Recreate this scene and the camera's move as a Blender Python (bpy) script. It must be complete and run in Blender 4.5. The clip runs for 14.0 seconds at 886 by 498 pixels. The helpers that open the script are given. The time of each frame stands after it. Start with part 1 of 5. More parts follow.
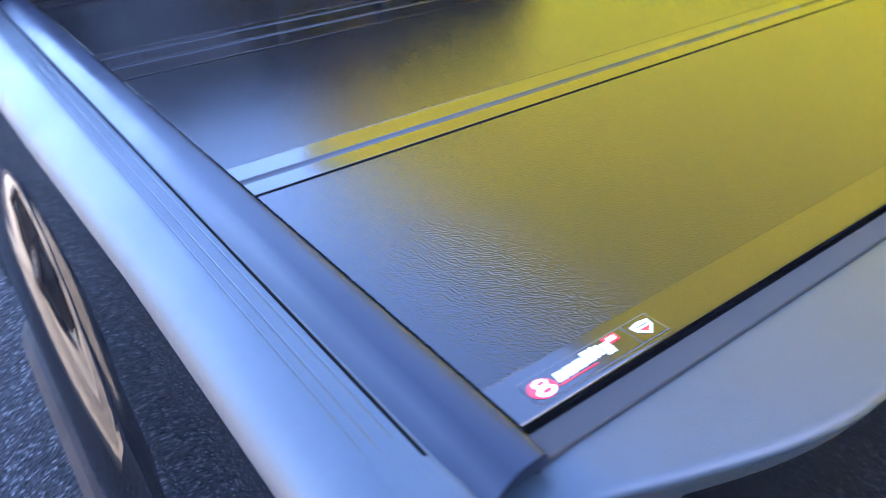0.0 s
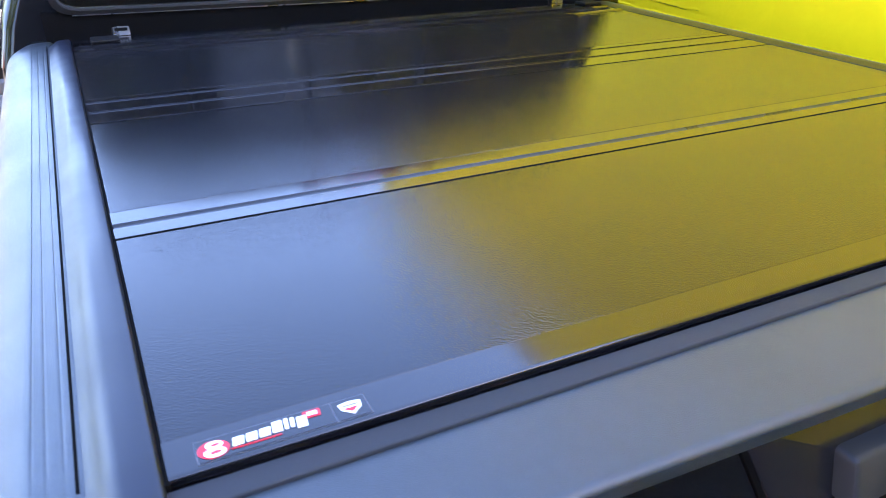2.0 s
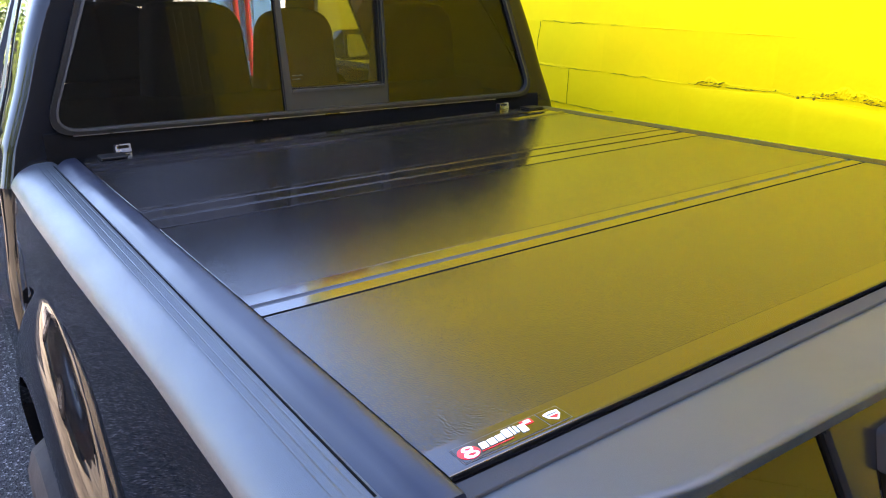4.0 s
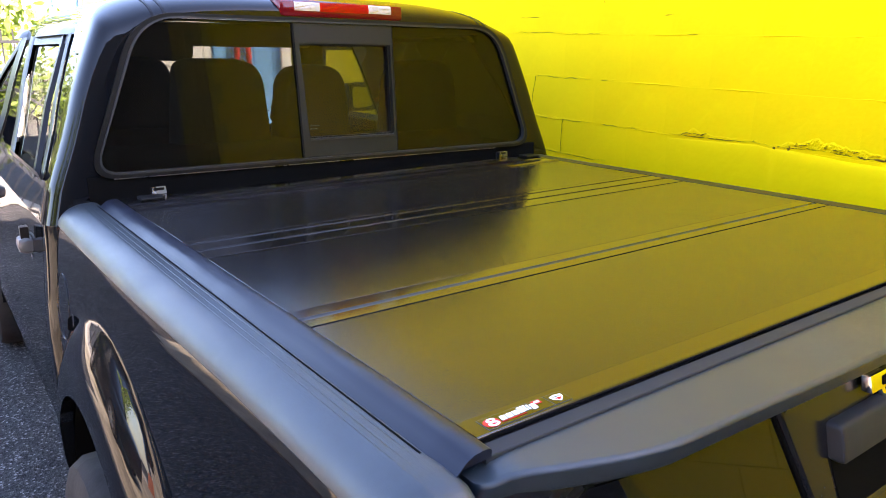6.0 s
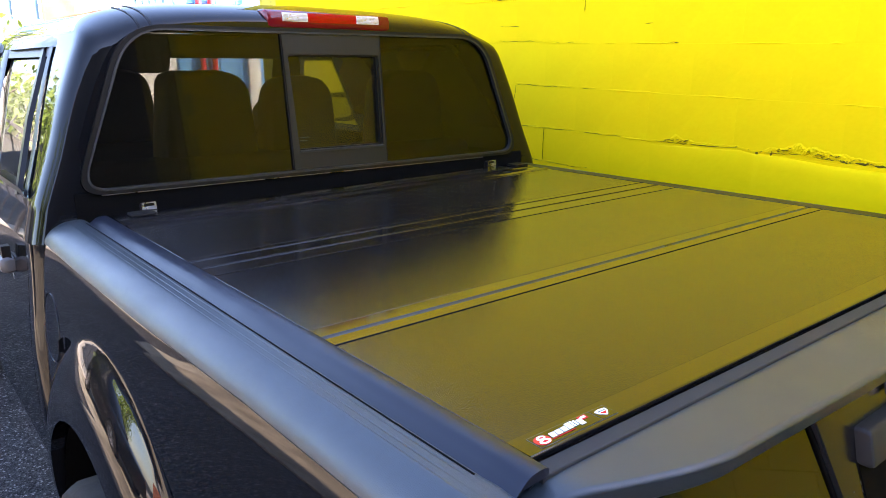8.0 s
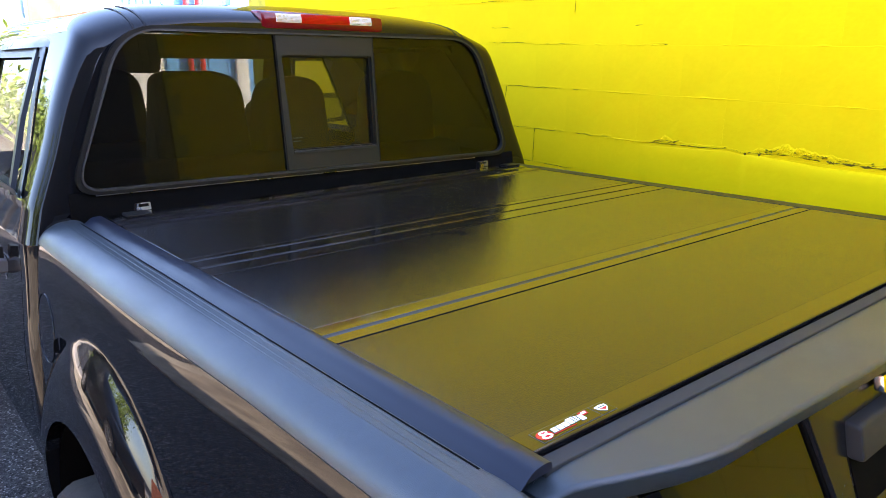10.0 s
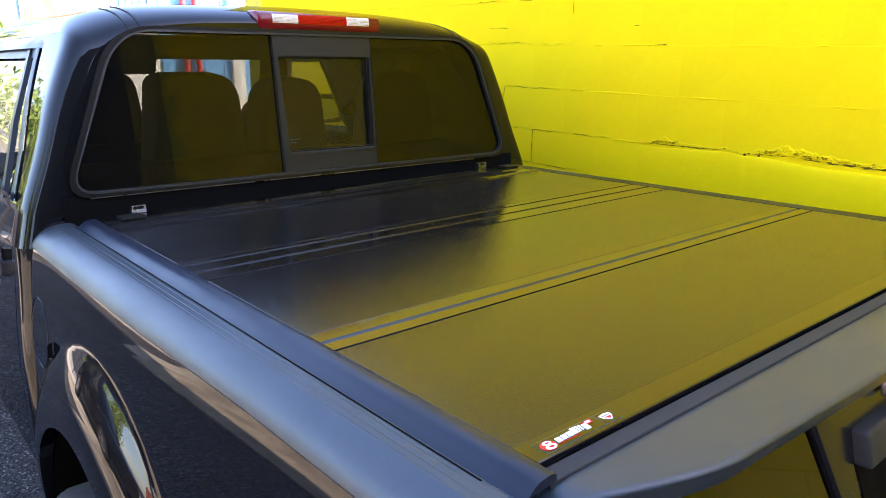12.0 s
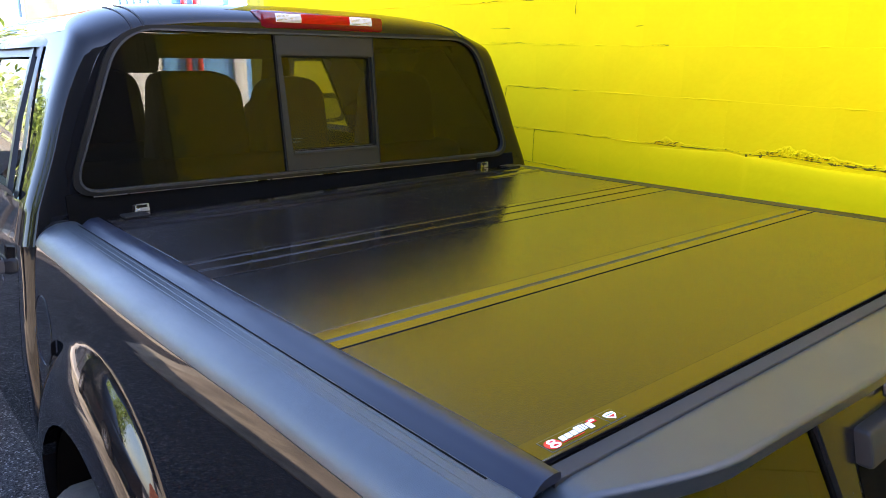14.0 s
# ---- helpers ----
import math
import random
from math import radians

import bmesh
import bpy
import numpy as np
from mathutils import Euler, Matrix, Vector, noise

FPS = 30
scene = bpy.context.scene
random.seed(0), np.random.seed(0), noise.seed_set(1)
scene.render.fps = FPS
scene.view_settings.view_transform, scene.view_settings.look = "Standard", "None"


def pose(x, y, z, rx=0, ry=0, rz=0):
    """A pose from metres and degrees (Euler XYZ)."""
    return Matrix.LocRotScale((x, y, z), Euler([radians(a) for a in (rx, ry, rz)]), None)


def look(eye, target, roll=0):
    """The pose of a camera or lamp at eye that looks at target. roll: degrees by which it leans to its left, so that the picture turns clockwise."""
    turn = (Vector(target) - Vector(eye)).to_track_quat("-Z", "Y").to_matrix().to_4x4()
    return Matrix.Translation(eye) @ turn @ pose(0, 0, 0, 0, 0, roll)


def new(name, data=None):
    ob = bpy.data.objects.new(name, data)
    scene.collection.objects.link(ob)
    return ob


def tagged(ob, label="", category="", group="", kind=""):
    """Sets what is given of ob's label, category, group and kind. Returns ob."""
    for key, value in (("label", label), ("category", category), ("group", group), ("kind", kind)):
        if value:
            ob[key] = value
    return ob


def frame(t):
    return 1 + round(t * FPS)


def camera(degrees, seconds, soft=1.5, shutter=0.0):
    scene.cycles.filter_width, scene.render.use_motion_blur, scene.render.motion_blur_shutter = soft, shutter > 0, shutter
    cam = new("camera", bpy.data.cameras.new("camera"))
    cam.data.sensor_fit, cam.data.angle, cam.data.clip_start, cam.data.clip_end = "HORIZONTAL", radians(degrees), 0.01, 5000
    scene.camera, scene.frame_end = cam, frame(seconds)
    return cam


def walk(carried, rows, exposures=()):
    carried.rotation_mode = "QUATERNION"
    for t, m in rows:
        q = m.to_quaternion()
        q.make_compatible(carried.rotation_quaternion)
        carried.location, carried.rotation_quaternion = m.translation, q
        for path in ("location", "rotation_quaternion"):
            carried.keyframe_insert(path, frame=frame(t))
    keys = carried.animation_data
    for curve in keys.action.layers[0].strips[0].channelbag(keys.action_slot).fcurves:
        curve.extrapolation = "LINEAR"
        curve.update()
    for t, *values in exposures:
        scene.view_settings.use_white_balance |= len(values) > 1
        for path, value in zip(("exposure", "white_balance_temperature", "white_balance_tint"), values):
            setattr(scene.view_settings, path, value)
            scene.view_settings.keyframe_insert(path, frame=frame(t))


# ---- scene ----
cam = camera(62.6, 14.0, soft=0.8, shutter=0.4)
PATH = [
    (0, (-0.939, -0.222, 1.598), (0.039, 1.158, 0.531), -2.3),
    (0.5, (-0.798, -0.344, 1.595), (-0.2, 1.241, 0.533), 0.6),
    (1, (-0.685, -0.399, 1.601), (-0.288, 1.258, 0.554), 0.7),
    (1.5, (-0.67, -0.406, 1.606), (-0.086, 1.251, 0.65), -0.2),
    (2, (-0.728, -0.374, 1.616), (0.072, 1.216, 0.705), 0.5),
    (2.5, (-0.831, -0.334, 1.622), (0.113, 1.188, 0.732), 0.4),
    (3, (-0.918, -0.314, 1.623), (0.138, 1.146, 0.755), -0.5),
    (3.5, (-0.964, -0.327, 1.634), (0.109, 1.172, 0.859), -1.4),
    (3.7, (-0.982, -0.349, 1.631), (0.105, 1.173, 0.924), -0.5),
    (5.8, (-1.13, -0.51, 1.652), (-0.016, 1.061, 1.111), -0.0),
    (6, (-1.139, -0.504, 1.653), (-0.005, 1.058, 1.128), -0.0),
    (6.5, (-1.172, -0.472, 1.662), (-0.013, 1.079, 1.158), 0.1),
    (7, (-1.188, -0.457, 1.654), (0.046, 1.033, 1.144), 0.0),
    (7.5, (-1.191, -0.451, 1.655), (0.031, 1.047, 1.141), -0.6),
    (8, (-1.191, -0.442, 1.656), (0.015, 1.072, 1.153), -0.5),
    (8.2, (-1.195, -0.444, 1.659), (0.013, 1.067, 1.152), -0.5),
    (10.3, (-1.213, -0.442, 1.659), (0.030, 1.043, 1.159), -0.3),
    (10.5, (-1.211, -0.44, 1.659), (0.038, 1.039, 1.16), -0.3),
    (11, (-1.206, -0.432, 1.661), (0.032, 1.055, 1.156), -0.4),
    (11.5, (-1.203, -0.428, 1.658), (0.035, 1.059, 1.15), -0.4),
    (12, (-1.203, -0.425, 1.659), (0.035, 1.064, 1.158), -0.4),
    (12.5, (-1.207, -0.423, 1.659), (0.037, 1.06, 1.158), 0.0),
    (13, (-1.21, -0.426, 1.659), (0.019, 1.069, 1.153), -0.1),
    (13.5, (-1.214, -0.425, 1.662), (0.025, 1.063, 1.163), -0.0),
    (14, (-1.21, -0.425, 1.66), (0.027, 1.064, 1.158), -0.2),
]
EXPOSURES = [(0, 4.40, 5650, 27), (0.5, 4.46, 5750, 27), (1.0, 4.30, 6000, 27), (1.5, 4.16, 6200, 27), (3.0, 4.08, 6850, 28), (5.8, 3.66, 7200, 28), (7.0, 3.48, 7100, 27), (10.3, 3.45, 6800, 25), (14, 3.45, 6800, 25)]
walk(cam, [(t, look(eye, target, roll)) for t, eye, target, roll in PATH], EXPOSURES)

# ---- light ----
SUN_EL, SUN_AZ = 35.0, (0.80, -0.60)
world = bpy.data.worlds.new("sky")
scene.world = world
world.use_nodes = True
wt = world.node_tree
sky = wt.nodes.new("ShaderNodeTexSky")
sky.sky_type = "NISHITA"
sky.sun_disc = False
sky.sun_elevation = radians(SUN_EL)
sky.sun_rotation = math.atan2(SUN_AZ[0], SUN_AZ[1])
sky.air_density, sky.dust_density, sky.ozone_density = 1.0, 0.8, 3.2
wt.nodes["Background"].inputs[1].default_value = 0.13
wt.links.new(sky.outputs[0], wt.nodes["Background"].inputs[0])
sun = new("sun", bpy.data.lights.new("sun", "SUN"))
sun.data.energy, sun.data.angle, sun.data.color = 4.5, radians(0.5), (1.0, 0.94, 0.84)
sun.matrix_world = look((SUN_AZ[0] * 20, SUN_AZ[1] * 20, 20 * math.tan(radians(SUN_EL))), (0, 0, 0))


# ---- materials ----
def material(name, color, rough=0.5, metal=0.0, coat=0.0, spec=0.5, var=0.0, var_scale=6.0, rough_var=0.0,
             bump=0.0, bump_scale=200.0, bump_detail=3.0, wave=0.0, wave_scale=3.0, rand=0.0):
    """A node material: base colour varied by noise at two scales, gloss varied by smudges, fine bump and slow waviness."""
    m = bpy.data.materials.new(name)
    m.use_nodes = True
    nt = m.node_tree
    b = nt.nodes["Principled BSDF"]
    b.inputs["Base Color"].default_value = (*color, 1)
    b.inputs["Roughness"].default_value = rough
    b.inputs["Metallic"].default_value = metal
    b.inputs["Coat Weight"].default_value = coat
    b.inputs["Coat Roughness"].default_value = 0.03
    b.inputs["Specular IOR Level"].default_value = spec
    co = nt.nodes.new("ShaderNodeTexCoord").outputs["Object"]

    def noise_tex(scale, detail=3.0, rough_=0.55):
        n = nt.nodes.new("ShaderNodeTexNoise")
        n.inputs["Scale"].default_value, n.inputs["Detail"].default_value = scale, detail
        n.inputs["Roughness"].default_value = rough_
        nt.links.new(co, n.inputs["Vector"])
        return n.outputs["Fac"]

    def remap(src, lo, hi, f0=0.3, f1=0.7):
        r = nt.nodes.new("ShaderNodeMapRange")
        r.inputs["From Min"].default_value, r.inputs["From Max"].default_value = f0, f1
        r.inputs["To Min"].default_value, r.inputs["To Max"].default_value = lo, hi
        nt.links.new(src, r.inputs["Value"])
        return r.outputs["Result"]

    def math_node(op, a, c):
        n = nt.nodes.new("ShaderNodeMath")
        n.operation = op
        for i, v in enumerate((a, c)):
            if isinstance(v, (int, float)):
                n.inputs[i].default_value = v
            else:
                nt.links.new(v, n.inputs[i])
        return n.outputs[0]

    if var or rand:
        f = remap(noise_tex(var_scale, 5), 1 - var, 1 + var)
        f = math_node("MULTIPLY", f, remap(noise_tex(var_scale * 14, 3), 1 - var * 0.5, 1 + var * 0.5))
        if rand:
            info = nt.nodes.new("ShaderNodeObjectInfo")
            f = math_node("MULTIPLY", f, remap(info.outputs["Random"], 1 - rand, 1 + rand, 0, 1))
        mix = nt.nodes.new("ShaderNodeMix")
        mix.data_type, mix.blend_type = "RGBA", "MULTIPLY"
        mix.inputs["Factor"].default_value = 1
        mix.inputs[6].default_value = (*color, 1)
        nt.links.new(f, mix.inputs[7])
        nt.links.new(mix.outputs[2], b.inputs["Base Color"])
    if rough_var:
        nt.links.new(remap(noise_tex(9.0, 4), max(rough - rough_var, 0.02), rough + rough_var), b.inputs["Roughness"])
    normal = None
    for strength, scale, detail, dist in ((wave, wave_scale, 1.0, 0.02), (bump, bump_scale, bump_detail, 0.002)):
        if strength:
            bp = nt.nodes.new("ShaderNodeBump")
            bp.inputs["Strength"].default_value, bp.inputs["Distance"].default_value = strength, dist
            nt.links.new(noise_tex(scale, detail), bp.inputs["Height"])
            if normal:
                nt.links.new(normal, bp.inputs["Normal"])
            normal = bp.outputs["Normal"]
    if normal:
        nt.links.new(normal, b.inputs["Normal"])
    m["shader"] = "principled"
    return m


def asphalt_material():
    m = material("asphalt", (0.05, 0.05, 0.053), 0.8, spec=0.12)
    nt = m.node_tree
    b = nt.nodes["Principled BSDF"]
    co = nt.nodes.new("ShaderNodeTexCoord").outputs["Object"]
    vor = nt.nodes.new("ShaderNodeTexVoronoi")
    vor.inputs["Scale"].default_value = 130
    nt.links.new(co, vor.inputs["Vector"])
    ramp = nt.nodes.new("ShaderNodeValToRGB")
    ramp.color_ramp.interpolation = "LINEAR"
    e = ramp.color_ramp.elements
    e[0].position, e[0].color = 0.0, (0.012, 0.012, 0.0125, 1)
    e[1].position, e[1].color = 0.88, (0.069, 0.067, 0.067, 1)
    hi = ramp.color_ramp.elements.new(0.97)
    hi.color = (0.24, 0.23, 0.225, 1)
    sep = nt.nodes.new("ShaderNodeSeparateColor")
    nt.links.new(vor.outputs["Color"], sep.inputs[0])
    nt.links.new(sep.outputs[0], ramp.inputs[0])
    n = nt.nodes.new("ShaderNodeTexNoise")
    n.inputs["Scale"].default_value, n.inputs["Detail"].default_value = 0.9, 6
    nt.links.new(co, n.inputs["Vector"])
    r = nt.nodes.new("ShaderNodeMapRange")
    r.inputs["From Min"].default_value, r.inputs["From Max"].default_value = 0.3, 0.7
    r.inputs["To Min"].default_value, r.inputs["To Max"].default_value = 0.7, 1.35
    nt.links.new(n.outputs["Fac"], r.inputs["Value"])
    mix = nt.nodes.new("ShaderNodeMix")
    mix.data_type, mix.blend_type = "RGBA", "MULTIPLY"
    mix.inputs["Factor"].default_value = 1
    nt.links.new(ramp.outputs[0], mix.inputs[6])
    nt.links.new(r.outputs["Result"], mix.inputs[7])
    nt.links.new(mix.outputs[2], b.inputs["Base Color"])
    bp = nt.nodes.new("ShaderNodeBump")
    bp.inputs["Strength"].default_value, bp.inputs["Distance"].default_value = 0.9, 0.006
    nt.links.new(vor.outputs["Distance"], bp.inputs["Height"])
    nt.links.new(bp.outputs["Normal"], b.inputs["Normal"])
    return m


def glass_material(name, tint, f0=0.04, dust=0.0):
    """A clear or tinted pane: see-through, with mirror gloss by the angle and a thin film of dust."""
    m = bpy.data.materials.new(name)
    m.use_nodes = True
    nt = m.node_tree
    nt.nodes.remove(nt.nodes["Principled BSDF"])
    clear = nt.nodes.new("ShaderNodeBsdfTransparent")
    clear.inputs["Color"].default_value = (*tint, 1)
    gloss = nt.nodes.new("ShaderNodeBsdfGlossy")
    gloss.inputs["Roughness"].default_value = 0.01
    face = nt.nodes.new("ShaderNodeLayerWeight")
    face.inputs["Blend"].default_value = 0.5
    power = nt.nodes.new("ShaderNodeMath")
    power.operation = "POWER"
    power.inputs[1].default_value = 5.0
    nt.links.new(face.outputs["Facing"], power.inputs[0])
    fres = nt.nodes.new("ShaderNodeMath")
    fres.operation = "MULTIPLY_ADD"
    fres.inputs[1].default_value, fres.inputs[2].default_value = 0.9, f0
    nt.links.new(power.outputs[0], fres.inputs[0])
    body = clear.outputs[0]
    if dust:
        film = nt.nodes.new("ShaderNodeBsdfDiffuse")
        film.inputs["Color"].default_value = (0.34, 0.29, 0.19, 1)
        co = nt.nodes.new("ShaderNodeTexCoord")
        smear = nt.nodes.new("ShaderNodeTexNoise")
        smear.inputs["Scale"].default_value, smear.inputs["Detail"].default_value = 3.5, 5
        nt.links.new(co.outputs["Object"], smear.inputs["Vector"])
        amount = nt.nodes.new("ShaderNodeMapRange")
        amount.inputs["From Min"].default_value, amount.inputs["From Max"].default_value = 0.3, 0.7
        amount.inputs["To Min"].default_value, amount.inputs["To Max"].default_value = dust * 0.6, dust * 1.4
        nt.links.new(smear.outputs["Fac"], amount.inputs["Value"])
        veil = nt.nodes.new("ShaderNodeMixShader")
        nt.links.new(amount.outputs["Result"], veil.inputs[0])
        nt.links.new(clear.outputs[0], veil.inputs[1])
        nt.links.new(film.outputs[0], veil.inputs[2])
        body = veil.outputs[0]
    mix = nt.nodes.new("ShaderNodeMixShader")
    nt.links.new(fres.outputs[0], mix.inputs[0])
    nt.links.new(body, mix.inputs[1])
    nt.links.new(gloss.outputs[0], mix.inputs[2])
    nt.links.new(mix.outputs[0], nt.nodes["Material Output"].inputs["Surface"])
    return m


def leaf_material(name, color):
    m = material(name, color, 0.5, var=0.35, var_scale=2.0)
    b = m.node_tree.nodes["Principled BSDF"]
    b.inputs["Subsurface Weight"].default_value = 0.0
    return m


M_PANEL = material("textured_black_laminate", (0.005, 0.006, 0.0078), 0.13, spec=0.40, rough_var=0.03, bump=0.14, bump_scale=480, bump_detail=0.6)
M_EXTR = material("smooth_black_aluminium", (0.006, 0.006, 0.007), 0.11, spec=0.6, rough_var=0.03, wave=0.01, wave_scale=5)
M_HINGE = material("matte_grey_hinge", (0.012, 0.0122, 0.013), 0.3, spec=0.4, rough_var=0.05)
M_RIDGE = material("satin_black_hinge", (0.006, 0.006, 0.007), 0.2, spec=0.35, rough_var=0.03)
M_SEAL = material("satin_black_vinyl", (0.004, 0.0065, 0.015), 0.36, spec=0.36, rough_var=0.05, wave=0.02, wave_scale=12, bump=0.04, bump_scale=500)
M_LIP = material("satin_black_lip", (0.017, 0.020, 0.024), 0.6, spec=0.3, rough_var=0.05, bump=0.1, bump_scale=500)
M_CAP = material("grey_black_moulded_plastic", (0.024, 0.034, 0.042), 0.34, spec=0.48, rough_var=0.05, bump=0.2, bump_scale=900, var=0.12)
M_PAINT = material("black_metallic_car_paint", (0.004, 0.0042, 0.005), 0.3, coat=0.62, spec=0.0, wave=0.004, wave_scale=2.2)
M_SATIN = material("satin_black_paint", (0.010, 0.010, 0.011), 0.25, spec=0.25, var=0.1, rough_var=0.04)
M_RUBBER = material("black_rubber", (0.006, 0.006, 0.006), 0.4, spec=0.15, bump=0.3, bump_scale=160, var=0.2)
M_DARK = material("dark_recess", (0.004, 0.004, 0.004), 0.8, spec=0.02, var=0.2)
M_TRIM = material("window_trim_plastic", (0.010, 0.0105, 0.012), 0.35, spec=0.22, var=0.1, bump=0.1, bump_scale=600)
M_FRAME = material("slider_frame_grey", (0.011, 0.0125, 0.013), 0.4, spec=0.3, var=0.12, bump=0.15, bump_scale=700)
M_SURROUND = material("window_surround_grey", (0.018, 0.020, 0.022), 0.4, spec=0.4, var=0.1, rough_var=0.05)
M_GLASS = glass_material("tinted_rear_glass", (0.075, 0.073, 0.063), 0.023, 0.010)
M_SLIDER = glass_material("light_slider_glass", (0.24, 0.235, 0.19), 0.029, 0.015)
M_PRIVACY = glass_material("dark_privacy_glass", (0.10, 0.10, 0.09), 0.06)
M_CLEAR = glass_material("clear_car_glass", (0.78, 0.82, 0.80), 0.05)
M_STEEL = material("bright_zinc_steel", (0.62, 0.63, 0.65), 0.3, metal=1.0, rough_var=0.1)
M_HANDLE = material("satin_grey_handle", (0.10, 0.098, 0.095), 0.35, spec=0.5, rough_var=0.05)
M_CHROME = material("chrome", (0.8, 0.8, 0.82), 0.08, metal=1.0)
M_ALLOY = material("alloy_wheel_silver", (0.45, 0.45, 0.47), 0.3, metal=0.9, rough_var=0.05)
M_RED = material("red_lens", (0.50, 0.003, 0.004), 0.12, spec=0.3, var=0.1, var_scale=30)
M_REDDARK = material("dark_red_housing", (0.15, 0.004, 0.006), 0.12, spec=0.4, var=0.1, var_scale=30)
M_CLEARLENS = material("frosted_lens", (0.72, 0.68, 0.68), 0.25, coat=0.5, var=0.15, var_scale=60)
M_FABRIC = material("dark_seat_fabric", (0.05, 0.05, 0.053), 0.9, bump=0.4, bump_scale=800, var=0.2)
M_LINER = material("light_headliner", (0.3, 0.29, 0.27), 0.9, var=0.1)
M_ASPHALT = asphalt_material()
M_CONC = material("pale_concrete", (0.50, 0.46, 0.40), 0.85, var=0.12, var_scale=1.5, bump=0.4, bump_scale=60)
M_SAND = material("sandy_worn_ground", (0.34, 0.295, 0.215), 0.9, var=0.45, var_scale=0.9, bump=0.6, bump_scale=30)
M_SOIL = material("brown_gritty_soil", (0.25, 0.205, 0.14), 0.9, var=0.45, var_scale=3.0, bump=0.8, bump_scale=40)
# dark olive standing for the shade inside cracks, holes and broken mortar
M_CRACK = material("crack_shade", (0.16, 0.11, 0.014), 0.95, spec=0.1, var=0.4, var_scale=60)
M_YELLOW = material("yellow_wall_paint", (0.97, 0.65, 0.002), 0.7, spec=0.05, var=0.02, var_scale=2.5, bump=0.6, bump_scale=60, bump_detail=6, wave=0.18, wave_scale=7, rand=0.006)
M_BACK = material("dark_grey_render", (0.07, 0.072, 0.076), 0.85, var=0.25, var_scale=0.9, bump=0.3, bump_scale=40)
# olive and dark grey for the unseen panels that dim window reflections
M_OLIVE = material("dim_olive_helper", (0.30, 0.22, 0.02), 0.7, var=0.3, var_scale=1.2)
M_HELPER_DARK = material("dark_grey_panel", (0.03, 0.03, 0.032), 0.7, var=0.2, var_scale=1.0)
M_JOINT = material("yellow_joint", (0.62, 0.50, 0.015), 0.8, var=0.3, var_scale=12)
M_WHITE = material("white_render", (0.78, 0.77, 0.74), 0.8, var=0.06, var_scale=1.2, bump=0.2, bump_scale=40)
M_BRICK = material("orange_brick", (0.34, 0.115, 0.065), 0.85, var=0.25, var_scale=5, rand=0.15)
M_BLUE = material("blue_painted_metal", (0.12, 0.36, 0.68), 0.45, var=0.08, var_scale=3)
M_REDPIPE = material("red_painted_pipe", (0.55, 0.03, 0.04), 0.4, var=0.1)
M_IRON = material("black_iron", (0.02, 0.02, 0.022), 0.5, var=0.2)
M_WINDOW = material("window_pane_blue", (0.10, 0.22, 0.36), 0.05, spec=0.8)
M_CARGLASS = material("dark_car_glass", (0.012, 0.013, 0.014), 0.04, spec=0.4)
M_TYRE = material("dusty_tyre_rubber", (0.024, 0.022, 0.020), 0.8, spec=0.2, var=0.3, var_scale=14, bump=0.4, bump_scale=120)
M_LEAF = leaf_material("leaf_green", (0.17, 0.25, 0.03))
M_BARK = material("bark", (0.12, 0.09, 0.06), 0.9, var=0.35, var_scale=20, bump=0.8, bump_scale=60)
M_BADGE_Y = material("badge_polished_face", (0.75, 0.75, 0.76), 0.12, metal=1.0)
M_STK_RED = material("decal_red", (0.62, 0.01, 0.02), 0.25)
M_STK_WHITE = material("decal_white", (0.82, 0.82, 0.82), 0.3)
M_STK_EDGE = material("decal_edge_grey", (0.05, 0.05, 0.055), 0.3)


# ---- mesh helpers ----
def finish(bm, angle=35.0):
    bmesh.ops.remove_doubles(bm, verts=bm.verts, dist=1e-6)
    bmesh.ops.recalc_face_normals(bm, faces=bm.faces)
    lim = radians(angle)
    for f in bm.faces:
        f.smooth = True
    for e in bm.edges:
        if len(e.link_faces) == 2 and e.calc_face_angle(0) > lim:
            e.smooth = False
    return bm


def obj(name, bm, mat, angle=35.0):
    finish(bm, angle)
    me = bpy.data.meshes.new(name)
    bm.to_mesh(me)
    bm.free()
    me.materials.append(mat)
    return new(name, me)


def part(name, bm, mat, parent, label="", angle=35.0, weigh=False):
    ob = obj(name, bm, mat, angle)
    if weigh:
        wn = ob.modifiers.new("weighted", "WEIGHTED_NORMAL")
        wn.mode, wn.weight, wn.keep_sharp = "FACE_AREA", 80, True
    ob.parent = parent
    if label:
        ob["label"] = label
    return ob


def thing(name, label, category, at=(0, 0, 0), group="", kind=""):
    ob = new(name)
    ob.empty_display_size = 0.1
    ob.location = at
    return tagged(ob, label, category, group, kind)


def box(bm, x0, x1, y0, y1, z0, z1, bevel=0.0, seg=2):
    made = bmesh.ops.create_cube(bm, size=1.0)["verts"]
    for v in made:
        v.co = Vector((x0 + (v.co.x + 0.5) * (x1 - x0), y0 + (v.co.y + 0.5) * (y1 - y0), z0 + (v.co.z + 0.5) * (z1 - z0)))
    if bevel:
        edges = list({e for v in made for e in v.link_edges})
        bmesh.ops.bevel(bm, geom=edges, offset=bevel, segments=seg, affect="EDGES", profile=0.5)
    return bm


def cyl(bm, a, b, r0, r1=None, n=16, caps=True):
    a, b = Vector(a), Vector(b)
    d = b - a
    m = Matrix.Translation((a + b) / 2) @ d.to_track_quat("Z", "Y").to_matrix().to_4x4()
    bmesh.ops.create_cone(bm, cap_ends=caps, segments=n, radius1=r0, radius2=r0 if r1 is None else r1, depth=d.length, matrix=m)
    return bm


